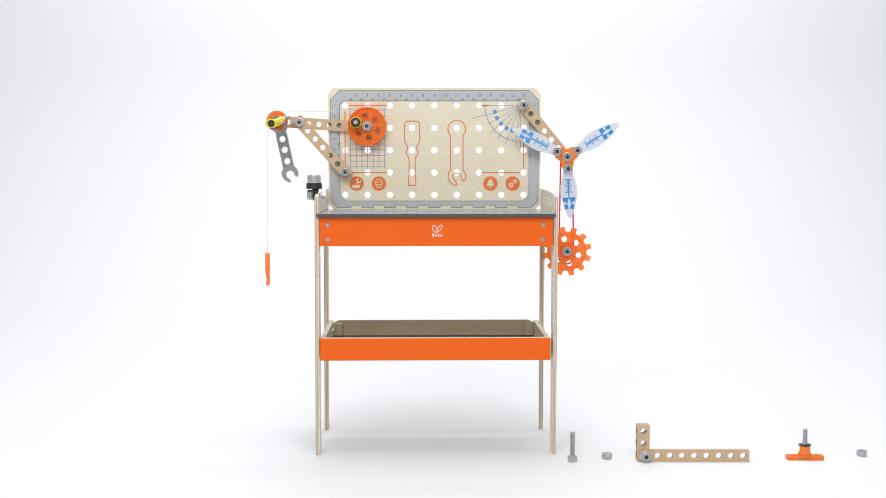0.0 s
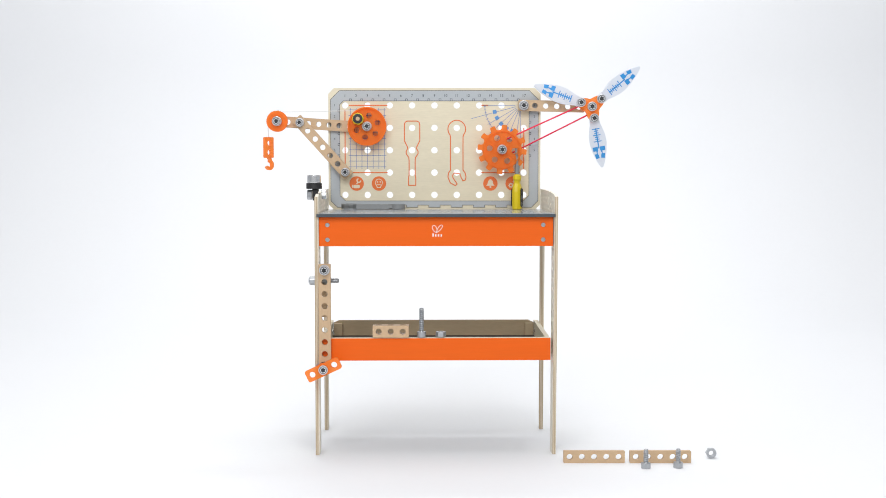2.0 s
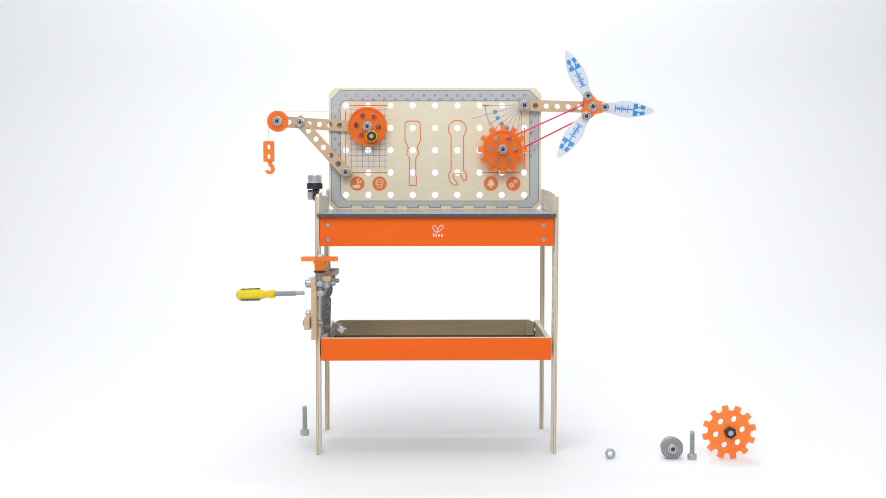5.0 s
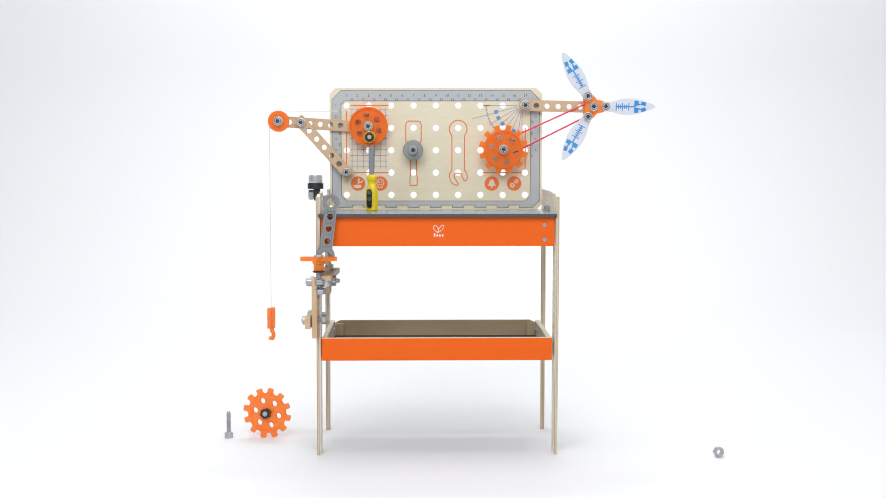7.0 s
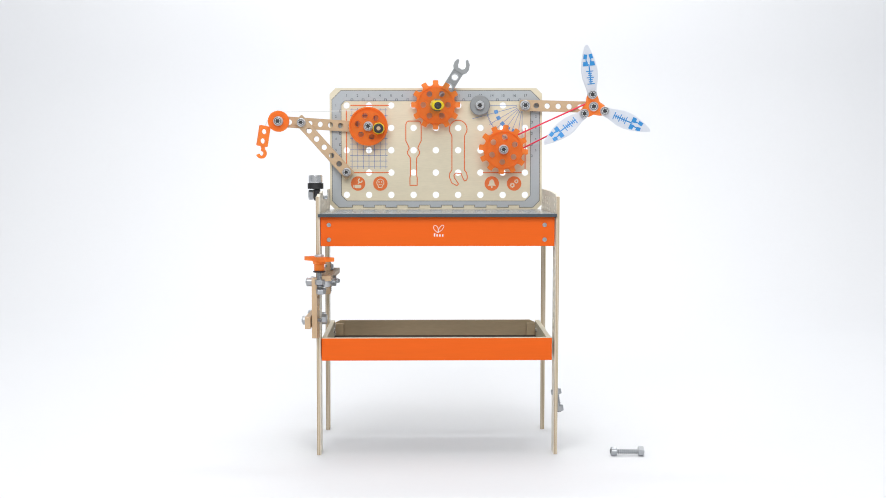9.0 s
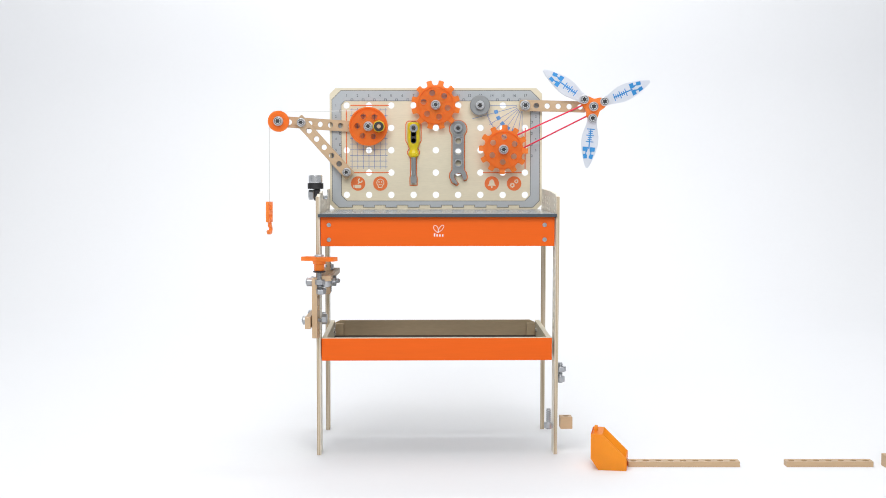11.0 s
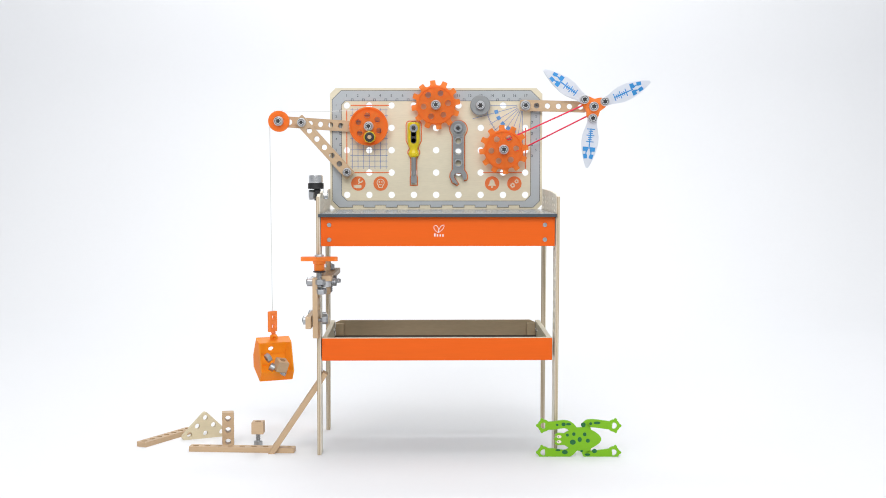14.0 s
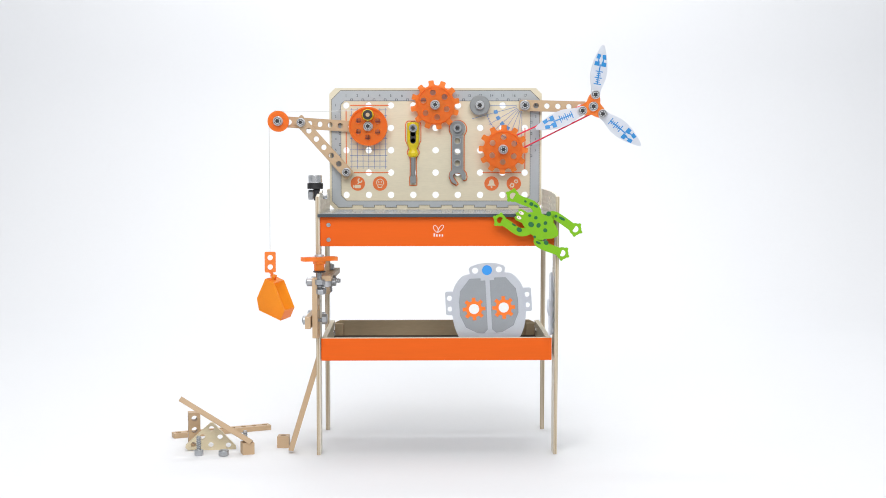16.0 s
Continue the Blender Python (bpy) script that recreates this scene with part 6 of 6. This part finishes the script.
    keyed(frog_b, [
        (0, 0.1248, 0.045, 0.2155, -90, 0, 0), (15, 0.1219, 0.045, 0.2155, -90, 0, 0), (15.1, 0.122, 0.045, 0.2155, -90, 0, 0),
        (15.2, 0.1505, 0.03, 0.25, -45, 45, 0), (15.3, 0.1688, -0.03, 0.2886, 0, 90, 0), (15.4, 0.1331, 0.03, 0.25, -45, 45, 0),
        (15.5, 0.0162, 0.045, 0.2155, -90, 0, 0), (15.7, 0.0045, 0.045, 0.2363, -45, 45, 0), (15.8, 0.0022, 0.04, 0.303, 0, 90, 0),
        (15.9, 0.0023, 0.045, 0.2363, -45, 45, 0), (16, 0.0024, 0.045, 0.2155, -90, 0, 0),
    ])
    keyed(robot, [
        (0, 1.9463, -0.0687, 0, 0, 0, 0), (14.3, 1.149, -0.0687, 0, 0, 0, 0), (14.6, 1.013, -0.0687, 0, 0, 0, 0),
        (14.8, 0.8, -0.0687, 0, 0, 0, 0), (15, 0.6029, -0.0636, 0, 0, 0, 0), (15.3, 0.3440, -0.0433, 0, 0, 0, 0),
        (15.4, 0.2905, -0.0017, 0, 0, 0, 0), (15.5, 0.2173, -0.04, 0.0491, 0, 14, 0), (15.6, 0.2145, -0.04, 0.1692, 0, 12, 0),
        (15.7, 0.2154, -0.04, 0.2209, 0, 10, 0), (15.8, 0.1384, 0.012, 0.2089, 0, -1, 0), (15.9, 0.1291, 0.012, 0.2089, 0, 0, 0),
        (16, 0.0966, 0.012, 0.2089, 0, -3, 0),
    ])
    keyed(glove, [
        (0, 2.1606, -0.0837, 0, 0, 0, 0), (14.3, 1.3114, -0.0837, 0, 0, 0, 0), (14.8, 0.9397, -0.0837, 0, 0, 0, 0),
        (15, 0.7279, -0.0837, 0, 0, 0, 0), (15.3, 0.4740, -0.0687, 0, 0, 0, 0), (15.4, 0.4314, -0.0227, 0, 0, 0, 0),
        (15.5, 0.3592, -0.0279, 0, 0, 2, 0), (15.6, 0.23, -0.03, -0.0007, 0, 0, 0), (15.7, 0.2459, -0.03, 0.0412, 0, 6, 0),
        (15.8, 0.2399, -0.03, 0.1016, 0, 8, 0), (15.9, 0.2292, -0.03, 0.1826, 0, -8, 0), (16, 0.22, 0, 0.2456, 0, 3, 78),
    ])
    spin = [
        (0, 33), (0.5, 26), (1, 38), (1.3, 38), (1.4, 85), (1.5, 145), (1.6, 190), (1.7, 240),
        (1.8, 292), (1.9, 332), (2, 400), (2.1, 447), (2.2, 497), (2.3, 546), (2.4, 609), (2.5, 668),
        (3, 878), (3.5, 1115), (4, 1415), (6.5, 2667), (7, 2880), (7.5, 3184), (8, 3386), (8.5, 3585),
        (9, 3817), (11.5, 5076), (12, 5304), (12.5, 5552), (13, 5755), (13.5, 5958), (14, 6264), (14.5, 6454),
        (15, 6664), (15.5, 6872), (16, 7161),
    ]
    swing = [
        (0, -50.5), (0.5, -19.5), (0.8, -7), (0.9, -2), (1, -1.5), (16, -1.5),
    ]
    drop = [
        (0, -0.3912, 0.3969, 90, 0), (0.4, -0.3872, 0.653, 10, 0), (0.5, -0.3872, 0.6555, 0, 0), (1.5, -0.3872, 0.6555, 0, 0),
        (2, -0.3872, 0.6543, 50, 0), (2.5, -0.3891, 0.4234, 85, 0), (3, -0.3869, 0.2347, 15, 0), (3.5, -0.3874, 0.1825, 10, 0),
        (4, -0.3897, 0.5115, 40, 0), (5, -0.3878, 0.6455, 40, 0), (6.5, -0.3867, 0.5604, 20, 0), (7, -0.3872, 0.2741, 70, 0),
        (7.5, -0.3854, 0.1838, 50, 3), (8, -0.3902, 0.5215, 20, 8), (8.5, -0.3951, 0.6792, 20, 10), (9, -0.3976, 0.6792, 30, 10),
        (10.2, -0.3941, 0.658, 60, 5), (11.5, -0.3866, 0.4196, 90, 0), (12, -0.3985, 0.1429, 85, 0), (12.5, -0.3824, 0.3969, 50, 0),
        (13, -0.3857, 0.6143, 88, 0), (13.5, -0.3868, 0.4725, 55, 0), (14, -0.3854, 0.2664, 60, 0), (14.5, -0.3908, 0.1442, 75, 0),
        (15, -0.3886, 0.4851, 75, 0), (15.2, -0.3886, 0.5454, 50, 0), (15.5, -0.3885, 0.6118, 40, 0), (16, -0.3881, 0.3994, 10, 0),
    ]
    winding = [
        (0, 161.1468), (0.5, 139.6859), (2, 139.6859), (2.5, 115.2777), (3, -8.7462), (3.5, 127.9987), (4, -12.2005), (6.5, -146.3099),
        (7, -81.0274), (7.5, 53.1301), (8, -98.5308), (8.5, -12.5288), (9, -12.5288), (11.5, 0), (12, 75.2564), (12.5, 87.1376),
        (13, 122.9052), (13.5, -35.3625), (14, -82.5041), (14.5, -195.5928), (15, -45), (15.5, 134.5185), (16, 88.5679),
    ]
    # windmill: the arm swings up, the rotor turns all along, the gear follows it by the band
    px, pz, reach = 0.1798, 0.7248, 0.1485
    arm_rows, rotor_rows, gear_rows, belt_rows = [], [], [], []
    gear_path = [(0, 0.2754, 0.401), (0.5, 0.3215, 0.4652), (0.8, 0.3161, 0.5204), (0.9, 0.1308, 0.6267), (16, 0.1308, 0.6267)]
    for i in range(161):
        t = i / 10
        a = between(swing, t)[0]
        hx, hz = px + reach * math.cos(radians(a)), pz + reach * math.sin(radians(a))
        turn = between(spin, t)[0]
        arm_rows.append((t, pose(px, 0.2575, pz, 0, -a, 0)))
        rotor_rows.append((t, pose(hx, 0.236, hz, 0, -turn, 0)))
        gx, gz = between(gear_path, t)
        gear_rows.append((t, pose(gx, 0.238, gz, 0, -turn * 0.36, 0)))
        lean = math.degrees(math.atan2(hx - gx, hz - gz))
        belt_rows.append((t, pose(hx, 0.2475, hz, 0, lean, 0)))
    walk(arm, arm_rows)
    walk(rotor, rotor_rows)
    walk(gear_belt, gear_rows)
    walk(belt, belt_rows)
    # crane: winding wheel, hook and string
    wheel_x, wheel_z, top_x, top_z = -0.1687, 0.6781, -0.3675, 0.6892
    walk(crank, [(i / 10, pose(wheel_x, 0.2465, wheel_z, 0, -between(winding, i / 10)[0], 0)) for i in range(161)])
    hook_rows = []
    piece_rows = [[] for _ in string_bits]
    r, rd = 0.0205, 0.0355
    for i in range(161):
        t = i / 10
        x, z, yaw, tilt = between(drop, t)
        hook_rows.append((t, pose(x, 0.243, z, 0, tilt, yaw)))
        fall = max(0.0, top_z - z)
        foot = top_x - r
        arc = r * math.pi / 2
        level = wheel_x - top_x
        for k, rows in enumerate(piece_rows):
            sk = k * STRING_L
            if sk < fall:
                f = sk / max(fall, 1e-4)
                m = pose(x + (foot - x) * f, 0.243, z + sk, 0, math.degrees(math.atan2(foot - x, max(fall, 0.02))), 0)
            elif sk < fall + arc:
                q = (sk - fall) / r
                m = pose(top_x - r * math.cos(q), 0.243, top_z + r * math.sin(q), 0, math.degrees(q), 0)
            elif sk < fall + arc + level:
                d = sk - fall - arc
                m = pose(top_x + d, 0.243 + 0.010 * d / level, top_z + r + (wheel_z + rd - top_z - r) * d / level, 0, 90, 0)
            else:
                q = (sk - fall - arc - level) / rd
                m = pose(wheel_x + rd * math.sin(q), 0.253, wheel_z + rd * math.cos(q), 0, 90 + math.degrees(q), 0)
            rows.append((t, m))
    walk(hook, hook_rows)
    for ob, rows in zip(string_bits, piece_rows):
        walk(ob, rows)


motions()
